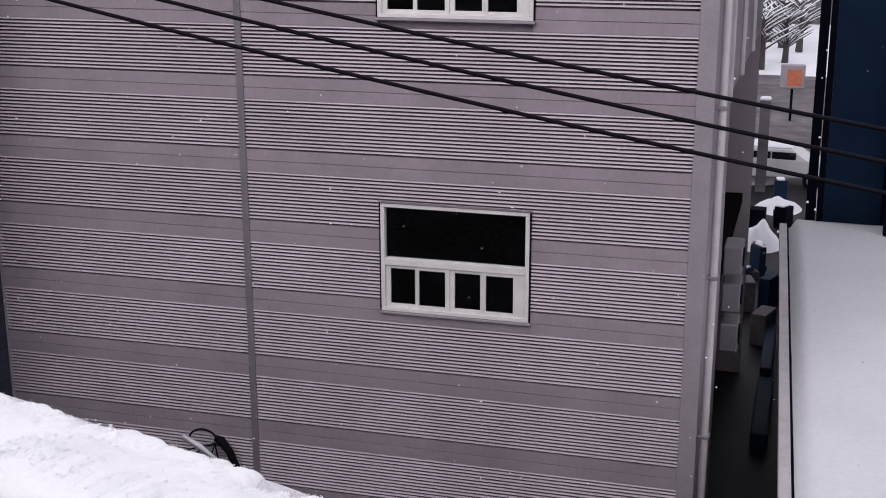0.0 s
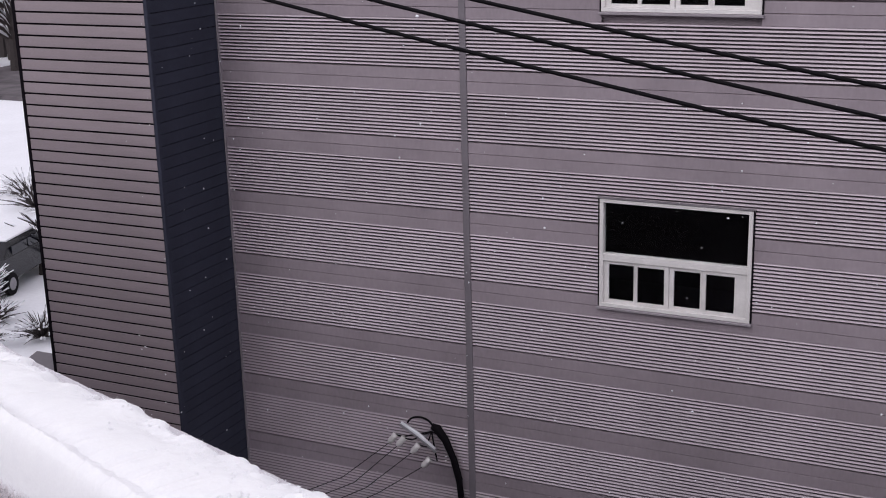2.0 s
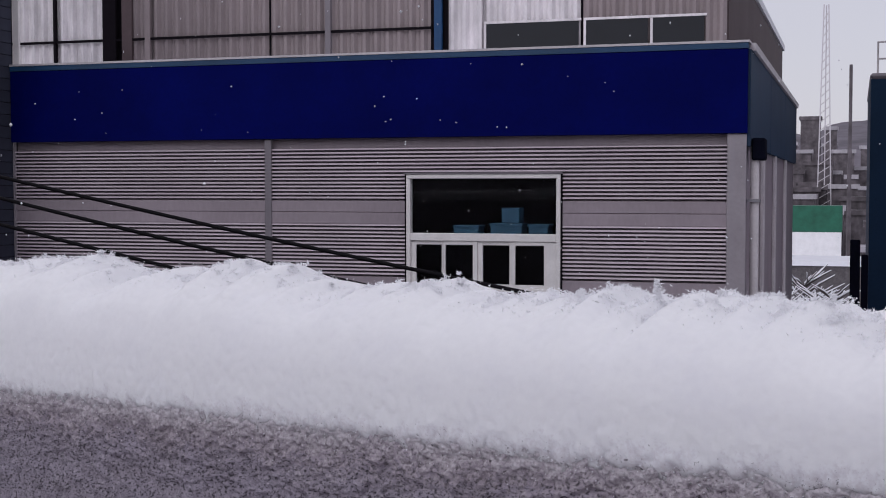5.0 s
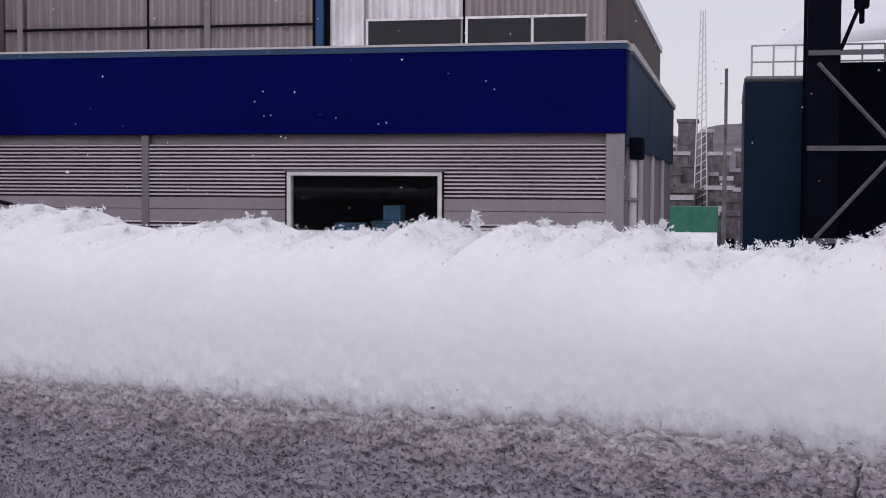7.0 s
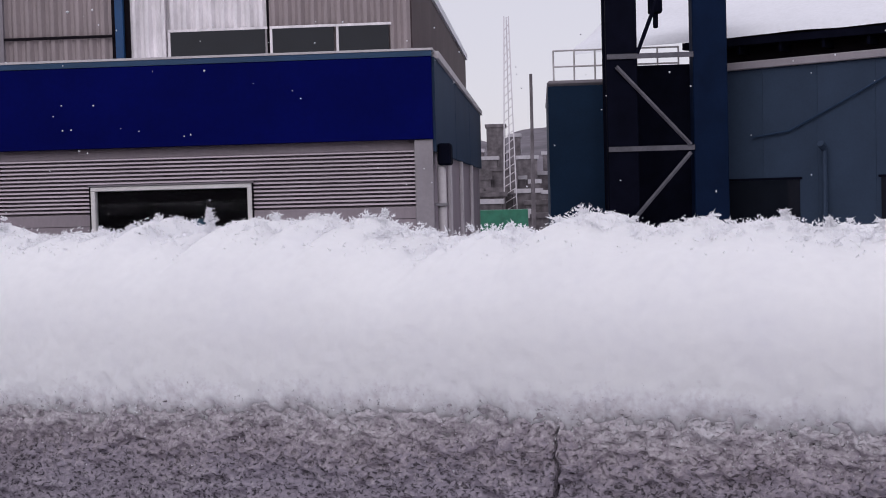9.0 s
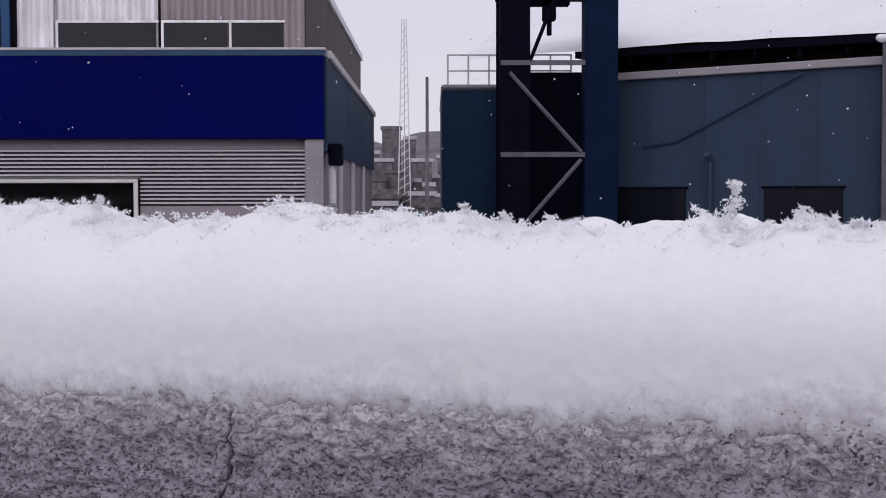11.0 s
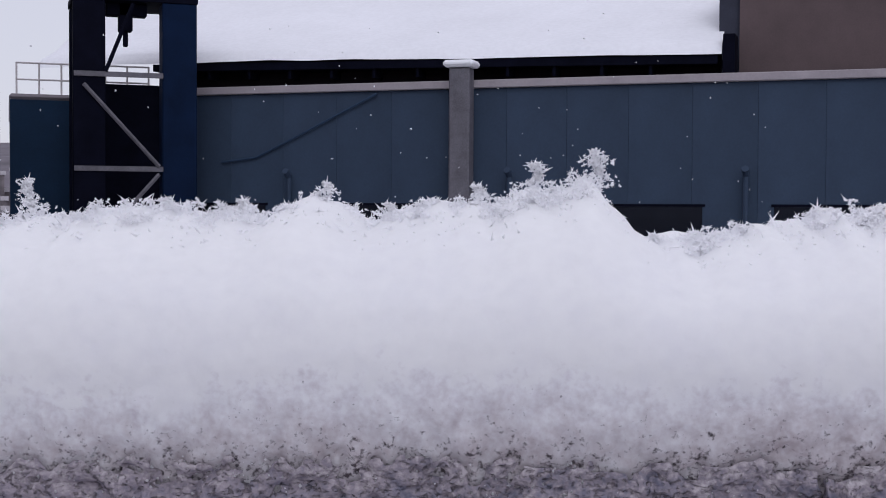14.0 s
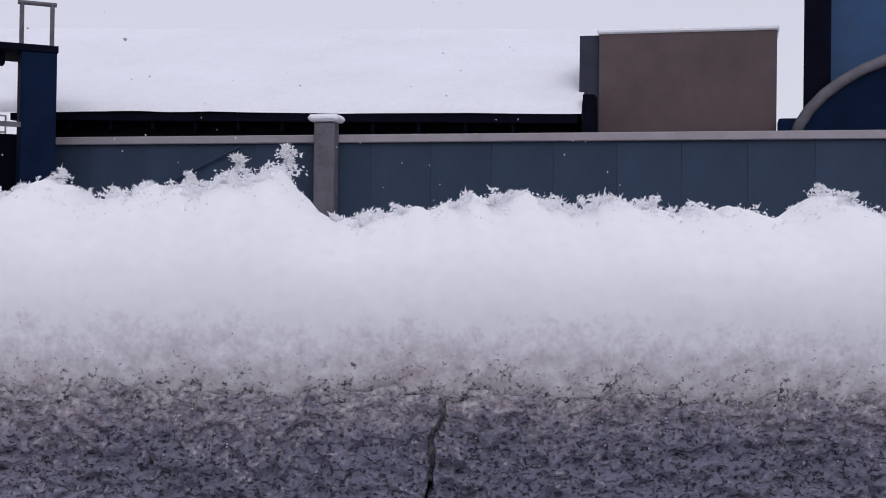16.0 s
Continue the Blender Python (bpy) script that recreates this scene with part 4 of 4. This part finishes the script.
    n = n - (soft + grit + rough_edge) * np.where(front, 1, 0.2)
    z = z + (0.5 * soft + grit) * np.clip((z + 0.02) / 0.02, 0, 1)
    return grid_mesh("snow_cap", s, n, z, GREYED_SNOW), np.stack([s, n, z], -1)


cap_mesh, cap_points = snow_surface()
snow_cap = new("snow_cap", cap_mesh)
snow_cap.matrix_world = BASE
tagged(snow_cap, "thick fluffy fresh snow lying along the parapet", "snow", kind="stuff")


def crystals(centres, reach, name, parent):
    """Feathery flakes: each a handful of thin needles round a centre."""
    count = rng.integers(3, 7, len(centres))
    which = np.repeat(np.arange(len(centres)), count)
    c = centres[which]
    d = rng.normal(size=(len(c), 3))
    d[:, 2] = d[:, 2] * 0.8 + 0.35
    d /= np.linalg.norm(d, axis=1)[:, None]
    ln = (reach[which] * rng.uniform(0.5, 1.2, len(c)))[:, None]
    side = np.cross(d, rng.normal(size=(len(c), 3)))
    side /= np.linalg.norm(side, axis=1)[:, None]
    up = np.cross(d, side)
    w = 0.00011 + 0.07 * ln
    c = c - d * ln * rng.uniform(0, 0.55, (len(c), 1))
    a, b2, b3, tip = c + side * w, c - 0.5 * side * w + 0.87 * up * w, c - 0.5 * side * w - 0.87 * up * w, c + d * ln
    co = np.stack([a, b2, b3, tip], 1).reshape(-1, 3)
    i = np.arange(len(c)) * 4
    tri = np.concatenate([np.stack([i, i + 1, i + 3], 1), np.stack([i + 1, i + 2, i + 3], 1), np.stack([i + 2, i, i + 3], 1)])
    me = bpy.data.meshes.new(name)
    me.from_pydata(co.tolist(), [], tri.tolist())
    me.materials.append(FLAKE)
    ob = new(name, me)
    ob.parent = parent
    return tagged(ob, "feathery flakes standing on the snow crest", kind="stuff")


CROWN = cap_points[40:, len(S) // 2, 1]


def on_top(s, n):
    """Height of the snow's top at places along and across the parapet."""
    return cap_points[40 + np.clip(np.searchsorted(CROWN, n), 0, len(CROWN) - 1), np.clip(np.searchsorted(S, s), 0, len(S) - 1), 2]


def clumps(s0, s1, step, tall, n0, n1, seed):
    """Centres of flake clusters that stand up unevenly from the snow's top."""
    r = np.random.default_rng(seed)
    made, s = [], s0
    while s < s1:
        s += r.exponential(step) + 0.2 * step
        if value_noise(np.array([s / 0.011]), np.zeros(1), np.zeros(1), 52)[0] < -0.35:
            continue
        high, wide, tip = min(r.exponential(tall), 3.2 * tall), r.uniform(0.0006, 0.0016), r.normal(0, 0.5)
        m, at = int(4 + 5500 * high), r.uniform(n0, n1)
        base = on_top(s, at) - 0.0009
        up = r.uniform(0, 1, m) ** 0.8
        made.append(np.stack([s + r.normal(0, 1, m) * wide * (1.1 - 0.5 * up) + tip * up * high, at + r.normal(0, 0.0008, m), base + up * high], 1))
    return np.concatenate(made)


n_c = 15000
cs = rng.uniform(-0.75, 0.62, n_c)
cn = np.clip(0.400 + rng.normal(0, 0.013, n_c), 0.374, 0.44)
clump = np.clip(value_noise(cs / 0.005, cs * 0, cs * 0, 51) + 0.35, 0, 1)
cz = on_top(cs, cn) + np.minimum(rng.exponential(0.0005, n_c) * (0.2 + 2.2 * clump), 0.0024) - 0.0005
spike_pts = []
for at, high, wide in SPIKES:
    m = 80 + 28 * high
    up = rng.uniform(0, 1, m) ** 0.8
    bough = 0.55 + 0.45 * np.sin(up * (5 + high) + at)
    spread = 0.0004 + (1.05 - up) * wide * 0.00055 * bough + 0.0004 * bough
    spike_pts.append(np.stack([at * 1e-3 + rng.normal(0, 1, m) * spread + 0.0006 * np.sin(up * 6 + at), 0.404 + rng.normal(0, 1, m) * np.minimum(spread, 0.0018),
                               crest(np.full(m, at * 1e-3)) - 0.0012 + up * (high + 1) * 1e-3], 1))
edge_pts = cap_points[(cap_points[..., 1] > 0.455) & (cap_points[..., 1] < 0.492) & (cap_points[..., 0] > -1.6) & (cap_points[..., 0] < 0.05)]
edge_pts = edge_pts[rng.integers(0, len(edge_pts), 8000)] + rng.normal(0, 0.0006, (8000, 3))
edge_pts[:, 2] += rng.exponential(0.0007, 8000)
tufts = np.concatenate([clumps(-0.75, 0.60, 0.00022, 0.0011, 0.384, 0.426, 81), clumps(-1.0, 0.5, 0.0009, 0.0012, 0.426, 0.488, 83), clumps(-1.7, 0.05, 0.0035, 0.0022, 0.472, 0.480, 82)])
centres = np.concatenate([np.stack([cs, cn, cz], 1), edge_pts] + spike_pts)
reach = 0.0004 + rng.exponential(0.0005, len(centres)).clip(0, 0.0016)
stand = 0.0007 + rng.exponential(0.0006, len(tufts)).clip(0, 0.0020)
crystals(np.concatenate([centres, tufts]), np.concatenate([reach, stand]), "snow_flakes", snow_cap)

# loose grains caught on the render below the snow
m_g = 3000
gs = rng.uniform(-0.75, 0.6, m_g)
gz = -0.040 - rng.exponential(0.006, m_g) + 0.037 * np.clip(gs, -1.2, 0) * 0.9
gn = 0.3634 + 0.015 * np.clip(gs - 0.1, -0.3, 0.5)
gsize = rng.uniform(0.00015, 0.0004, m_g)
octa = np.array(((1, 0, 0), (-1, 0, 0), (0, 1, 0), (0, -1, 0), (0, 0, 1), (0, 0, -1)), float)
octa_faces = np.array(((0, 2, 4), (2, 1, 4), (1, 3, 4), (3, 0, 4), (2, 0, 5), (1, 2, 5), (3, 1, 5), (0, 3, 5)))
co = np.stack([gs, gn, gz], 1)[:, None, :] + octa[None] * gsize[:, None, None] * rng.uniform(0.5, 1.5, (m_g, 6, 1))
me = bpy.data.meshes.new("snow_grains")
me.from_pydata(co.reshape(-1, 3).tolist(), [], (np.arange(m_g)[:, None, None] * 6 + octa_faces[None]).reshape(-1, 3).tolist())
me.materials.append(SNOW)
grains = new("snow_grains", me)
grains.parent = snow_cap
tagged(grains, "loose grains of snow caught on the rough render", kind="stuff")

# ---- roof terrace behind the parapet ----
# Unseen floor, given pale snow as a reflector for the parapet's lower face.
terrace = part("terrace_floor", boxes((-26, 12, -6.0, 0.36, -1.3, -1.1)), BOUNCE_SNOW, None)
terrace.matrix_world = BASE
tagged(terrace, "unseen snowy terrace floor, pale to bounce light onto the parapet", "floor", kind="structure")
# Out of view; carried far to both sides so the panes reflect it.
own = part("own_building_wall", boxes((-26, 12, 0.30, 0.49, -10.7, -0.902)), CONCRETE, None)
own.matrix_world = BASE
tagged(own, "rendered outer wall below the parapet", "wall", kind="structure")
# Added wall, never in view: blocks low sky and darkens window reflections.
light_blocker = part("unseen_back_wall", boxes((-26, 12, -6.2, -6.0, -1.1, 2.2)), CONCRETE, None)
light_blocker.matrix_world = BASE
tagged(light_blocker, "unseen wall added behind the camera to cut skylight and reflections", "wall", kind="structure")

# ---- distance: alley end, town, hill, masts ----
hill_x, hill_y = np.meshgrid(np.linspace(-160, 160, 120), np.linspace(0, 1, 16))
hill_z = 10.45 + (16.5 + 3.0 * value_noise(hill_x / 22, hill_x * 0, hill_x * 0, 61) + 1.5 * value_noise(hill_x / 6, hill_x * 0, hill_x * 0, 62)) * hill_y ** 0.7
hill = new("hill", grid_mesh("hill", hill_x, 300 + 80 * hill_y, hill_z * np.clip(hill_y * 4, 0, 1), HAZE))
tagged(hill, "hazy wooded hill on the skyline", "hill", kind="structure")
for k in range(54):
    x, y = rng.uniform(-15, 5), rng.uniform(158, 280)
    w, h = rng.uniform(1.5, 5), 10.45 + y * (-0.045 + 0.085 * (y - 158) / 122 + rng.uniform(-0.012, 0.012))
    house = thing("town_house", "small snow-roofed house far off in haze", "house", pose(x, y, 0), "far houses")
    part("wall", boxes((-w / 2, w / 2, 0, 6, -0.2, h)), TOWN, house)
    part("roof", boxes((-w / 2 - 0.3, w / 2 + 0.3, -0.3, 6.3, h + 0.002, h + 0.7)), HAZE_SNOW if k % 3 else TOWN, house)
for x, y, w, h in ((-4.6, 150, 6.4, 8.4),):
    store = thing("green_store", "green tarpaulin store beyond the alley", "shed", pose(x, y, 0))
    part("wall", boxes((-w / 2, w / 2, 0, 5, -0.2, h - 2.9)), WHITE_PAINT, store)
    part("cover", bevelled(boxes((-w / 2 - 0.1, w / 2 + 0.1, -0.1, 5.1, h - 2.898, h)), 0.05), GREEN, store)
for x, y, h in ((-4.6, 210, 38.5),):
    mast = thing("radio_mast", "tall lattice mast fading into the snowfall", "mast", pose(x, y, 0))
    for sx, sy in ((-1, -1), (1, -1), (0, 1)):
        b = bmesh.new()
        tube(b, [(sx * 1.2, sy * 1.2, 0), (sx * 0.35, sy * 0.35, h)], 0.10, 5)
        part("leg", b, MAST, mast)
    for i in range(24):
        z = 6 + i * (h - 7) / 24
        f = 1.2 - 0.85 * z / h
        b = bmesh.new()
        tube(b, [(-f, -f, z), (f, -f, z + 1.2)], 0.06, 4)
        part("brace", b, MAST, mast)
for x, y, h, r in ((-0.45, 120, 21.2, 0.14), (-0.6, 130, 16.0, 0.12)):
    pole = tagged(part("utility_pole", tube(bmesh.new(), [(x, y, -0.2), (x, y, h)], [r * 1.3, r], 8), TOWN, None), "grey utility pole beyond the alley", "pole", "utility poles")

cross = part("cross_road", boxes((-60, 40, 52, 77, -0.2, 0.09)), TOWN, None)
tagged(cross, "slushy grey road crossing beyond the alley", "road", kind="structure")
shop = thing("dark_workshop", "long dark workshop beyond the snowy yard", "building", pose(-3, 108, 0))
part("wall", boxes((-14, 8, 0, 8, -0.2, 4.2)), RUST, shop)
part("roof", boxes((-14.3, 8.3, -0.3, 8.3, 4.202, 4.6)), FAR_SNOW, shop)
wood_rng = np.random.default_rng(9)
wb = bmesh.new()
for k in range(260):
    wx = wood_rng.uniform(-105, -58)
    wy = -wx * wood_rng.uniform(0.96, 1.16)
    hh = wood_rng.uniform(5, 11)
    tube(wb, [(wx, wy, -0.1), (wx + wood_rng.normal(0, 0.5), wy, hh)], [0.28, 0.06], 5)
    for j in range(5):
        z0 = hh * wood_rng.uniform(0.25, 0.8)
        tube(wb, [(wx, wy, z0), (wx + wood_rng.normal(0, 1.4), wy + wood_rng.normal(0, 1.4), z0 + 1.3)], [0.10, 0.03], 4)
wood = part("far_wood", wb, BARK, None)
tagged(wood, "dark bare wood on the far slope", "wood", kind="stuff")

# ---- alley clutter ----
for x, y, z in ((RIGHT + 0.125, 19.5, 5.0), (RIGHT + 0.125, 19.5, 4.4), (RIGHT + 0.125, 19.5, 3.75)):
    unit = thing("air_conditioner", "pale outdoor air-conditioning unit on the alley wall", "air conditioner", pose(x, y, z), "alley units")
    part("case", bevelled(boxes((0, 0.28, 0, 0.6, 0, 0.45)), 0.02), SEAM, unit)
    part("grille", tube(bmesh.new(), [(0.281, 0.25, 0.23), (0.30, 0.25, 0.23)], 0.16, 16), STEEL, unit)
tarp = thing("tarpaulin_stack", "dark blue tarpaulin over a low stack in the alley", "tarpaulin", pose(-0.55, 24.2, 0.075))
tb = bevelled(boxes((-0.17, 0.17, 0, 3.2, 0, 0.35), (-0.15, 0.10, 3.3, 6.4, 0, 0.5)), 0.05, 2)
part("cover", tb, DEEP_BLUE, tarp)
for k in range(16):
    x, y = rng.uniform(-1.9, -0.5), rng.uniform(30, 46)
    w, d, h = rng.uniform(0.2, 0.6), rng.uniform(0.3, 0.9), rng.uniform(0.15, 0.9)
    junk = thing("scrap_crate", "dark scrap crate under patches of snow in the alley", "scrap", pose(x, y, 0.075, 0, 0, rng.uniform(-40, 40)), "alley scrap")
    part("body", bevelled(boxes((-w / 2, w / 2, -d / 2, d / 2, 0, h)), 0.02), (RUST, DEEP_BLUE, STEEL)[k % 3], junk)
    if k % 2:
        part("snow", bevelled(boxes((-w / 2 + 0.05, w * 0.3, -d / 2 - 0.02, d * 0.3, h + 0.002, h + 0.07)), 0.03), FAR_SNOW, junk)
for x, y, r0, h in ((-1.25, 39.5, 0.65, 0.7), (-0.9, 44.5, 0.8, 0.35), (-1.9, 49.5, 1.2, 0.3), (-0.7, 51.0, 1.0, 0.25)):
    hx, hy = np.meshgrid(np.linspace(-1.3, 1.3, 24), np.linspace(-1.3, 1.3, 24))
    dome = h * np.clip(1 - hx ** 2 - hy ** 2, -0.1, 1) ** 1.0 * (1 + 0.35 * value_noise(hx * 2.4 + x, hy * 2.4, hx * 0, 71)) - 0.01
    heap = new("snow_heap", grid_mesh("snow_heap", hx * r0, hy * r0 * 1.4, dome, FAR_SNOW))
    heap.matrix_world = pose(x, y, 0.075)
    tagged(heap, "shovelled heap of snow in the alley", "snow heap", "snow heaps")
bollard = thing("gate_post", "grey concrete gate post capped with snow", "post", pose(-1.62, 47, 0.07))
part("shaft", bevelled(boxes((-0.18, 0.18, -0.18, 0.18, 0, 3.3)), 0.02), TOWN, bollard)
part("snow", bevelled(boxes((-0.19, 0.19, -0.19, 0.19, 3.302, 3.42)), 0.05), FAR_SNOW, bollard)
meter = thing("control_box", "grey control box with an orange plate on a post", "box", pose(-1.0, 62, 0))
part("post", tube(bmesh.new(), [(0, 0, -0.1), (0, 0, 1.6)], 0.06, 8), STEEL, meter)
part("case", bevelled(boxes((-0.55, 0.55, -0.2, 0.2, 1.602, 2.7)), 0.04), TRIM, meter)
part("notice", boxes((-0.25, 0.40, -0.21, -0.202, 1.75, 2.5)), ORANGE, meter, "faded orange notice plate")


def bare_tree(x, y, height, seed):
    r = random.Random(seed)
    tree = thing("bare_tree", "bare winter tree with snow on its branches", "tree", pose(x, y, 0), "bare trees")
    part("trunk", tube(bmesh.new(), [(0, 0, -0.1), (0.05, 0, height * 0.3), (0, 0.05, height * 0.6)], [0.05 * height, 0.035 * height, 0.015 * height], 7), BARK, tree)
    b, c = bmesh.new(), bmesh.new()
    for i in range(46):
        z = height * r.uniform(0.2, 0.6)
        a, l = r.uniform(0, math.tau), height * r.uniform(0.15, 0.4)
        p0 = Vector((0, 0, z))
        p1 = p0 + Vector((math.cos(a) * l * 0.5, math.sin(a) * l * 0.5, l * 0.35))
        p2 = p1 + Vector((math.cos(a + r.uniform(-0.6, 0.6)) * l * 0.5, math.sin(a) * l * 0.5, l * 0.3))
        tube(b, [p0, p1, p2], [0.014 * height, 0.009 * height, 0.004 * height], 4)
        up = Vector((0, 0, 0.008 * height))
        tube(c, [p0 + up, p1 + up * 2, p2 + up], [0.004 * height, 0.011 * height, 0.006 * height], 4)
    tagged(part("branchwork", b, BARK, tree), kind="stuff")
    tagged(part("snow", c, FAR_SNOW, tree), kind="stuff")


for i, (x, y, h) in enumerate(((-3.2, 80, 5), (-1.9, 83, 4.5), (-4.2, 86, 5), (-2.4, 92, 5), (-3.4, 95, 6), (-1.2, 90, 5), (-4.6, 78, 4), (-26.5, 27.5, 2.6), (-29, 33, 3.0), (-25, 24, 1.8), (-52, 58, 7), (-58, 60, 8), (-57, 66, 8), (-50, 62, 7), (-62, 70, 9), (-66, 66, 9), (-70, 76, 10), (-60, 76, 9), (-74, 72, 10))):
    bare_tree(x, y, h, i)


def bush(x, y, r0, seed):
    """A low heap of twigs under snow."""
    r = random.Random(seed)
    ob = thing("bush", "low twiggy bush under snow", "bush", pose(x, y, 0), "bushes")
    b, c = bmesh.new(), bmesh.new()
    for i in range(150):
        a, e, l = r.uniform(0, math.tau), r.uniform(0.1, 1.3), r0 * r.uniform(0.5, 1.1)
        p = Vector((math.cos(a) * math.cos(e) * l, math.sin(a) * math.cos(e) * l, math.sin(e) * l * 0.8))
        tube(b, [p * 0.1, p * 0.6 + Vector((0, 0, 0.05)), p], [0.014, 0.010, 0.005], 4)
        if i % 2:
            tube(c, [p * 0.75 + Vector((0, 0, 0.05)), p + Vector((0, 0, 0.02))], [0.02, 0.03], 5)
    tagged(part("branchwork", b, BARK, ob), kind="stuff")
    tagged(part("snow", c, FAR_SNOW, ob), kind="stuff")


for i, (x, y, r0) in enumerate(((-22.6, 23.2, 0.9), (-23.6, 22.0, 1.0), (-24.6, 23.6, 0.9), (-30.5, 33.0, 1.2), (-32.4, 33.6, 1.3), (-29.0, 31.8, 1.0), (-34, 35, 1.3))):
    bush(x, y, r0, 100 + i)

def parked_car(label, paint, where):
    """A saloon with snow on roof and bonnet."""
    car = thing("parked_car", label, "car", where, "parked cars")
    b = bmesh.new()
    outline = ((-2.1, 0.35), (-2.15, 0.75), (-1.9, 0.9), (-1.2, 0.95), (-0.6, 1.4), (0.9, 1.42), (1.5, 1.0), (2.05, 0.88), (2.15, 0.6), (2.1, 0.35))
    loops = [[b.verts.new((x, y * (0.82 if z > 1.1 else 1.0), z)) for x, z in outline] for y in (-0.85, 0.85)]
    for i in range(len(outline)):
        j = (i + 1) % len(outline)
        b.faces.new((loops[0][i], loops[0][j], loops[1][j], loops[1][i]))
    b.faces.new(loops[0][::-1])
    b.faces.new(loops[1])
    part("body", bevelled(b, 0.05), paint, car)
    for side in (-1, 1):
        for x0, x1 in ((-0.75, 0.1), (0.15, 1.0)):
            part("side_window", boxes((x0, x1, side * 0.80 - 0.02, side * 0.80 + 0.02, 0.98, 1.3)), DARK_GLASS, car)
        for x in (-1.35, 1.3):
            wheel = part("wheel", tube(bmesh.new(), [(x, side * 0.72, 0.32), (x, side * 0.9, 0.32)], 0.32, 16), RUBBER, car)
            part("rim", tube(bmesh.new(), [(x, side * 0.902, 0.32), (x, side * 0.915, 0.32)], 0.18, 12), GALV, wheel)
    part("roof_snow", bevelled(boxes((-0.6, 0.95, -0.66, 0.66, 1.40, 1.47), (1.35, 2.0, -0.7, 0.7, 0.93, 1.0)), 0.03), FAR_SNOW, car)
    part("bumper", bevelled(boxes((2.12, 2.2, -0.8, 0.8, 0.3, 0.6)), 0.03), STEEL, car)
    part("grille", boxes((2.1, 2.18, -0.5, 0.5, 0.62, 0.78)), STEEL, car)


parked_car("dark car with snow on its roof and bonnet", CAR_DARK, pose(-27.0, 26.6, 0, 0, 0, -75))
parked_car("white car standing across the alley mouth", CAR_WHITE, pose(-1.15, 48.6, 0.075, 0, 0, 176))

# ---- flakes hanging in the air ----
m = 1300
c = np.stack([rng.uniform(-11, 9, m), rng.uniform(3.0, 15.5, m), rng.uniform(1, 14, m)], 1)
c[:, 0] *= c[:, 1] / 13
size = rng.uniform(0.004, 0.010, m) * (0.4 + c[:, 1] / 18)
co = c[:, None, :] + octa[None] * size[:, None, None] * rng.uniform(0.6, 1.4, (m, 6, 1))
fa = (np.arange(m)[:, None, None] * 6 + octa_faces[None]).reshape(-1, 3)
me = bpy.data.meshes.new("falling_snow")
me.from_pydata(co.reshape(-1, 3).tolist(), [], fa.tolist())
me.materials.append(FAR_SNOW)
tagged(new("falling_snow", me), "loose snowflakes drifting in the air", "snow", kind="stuff")
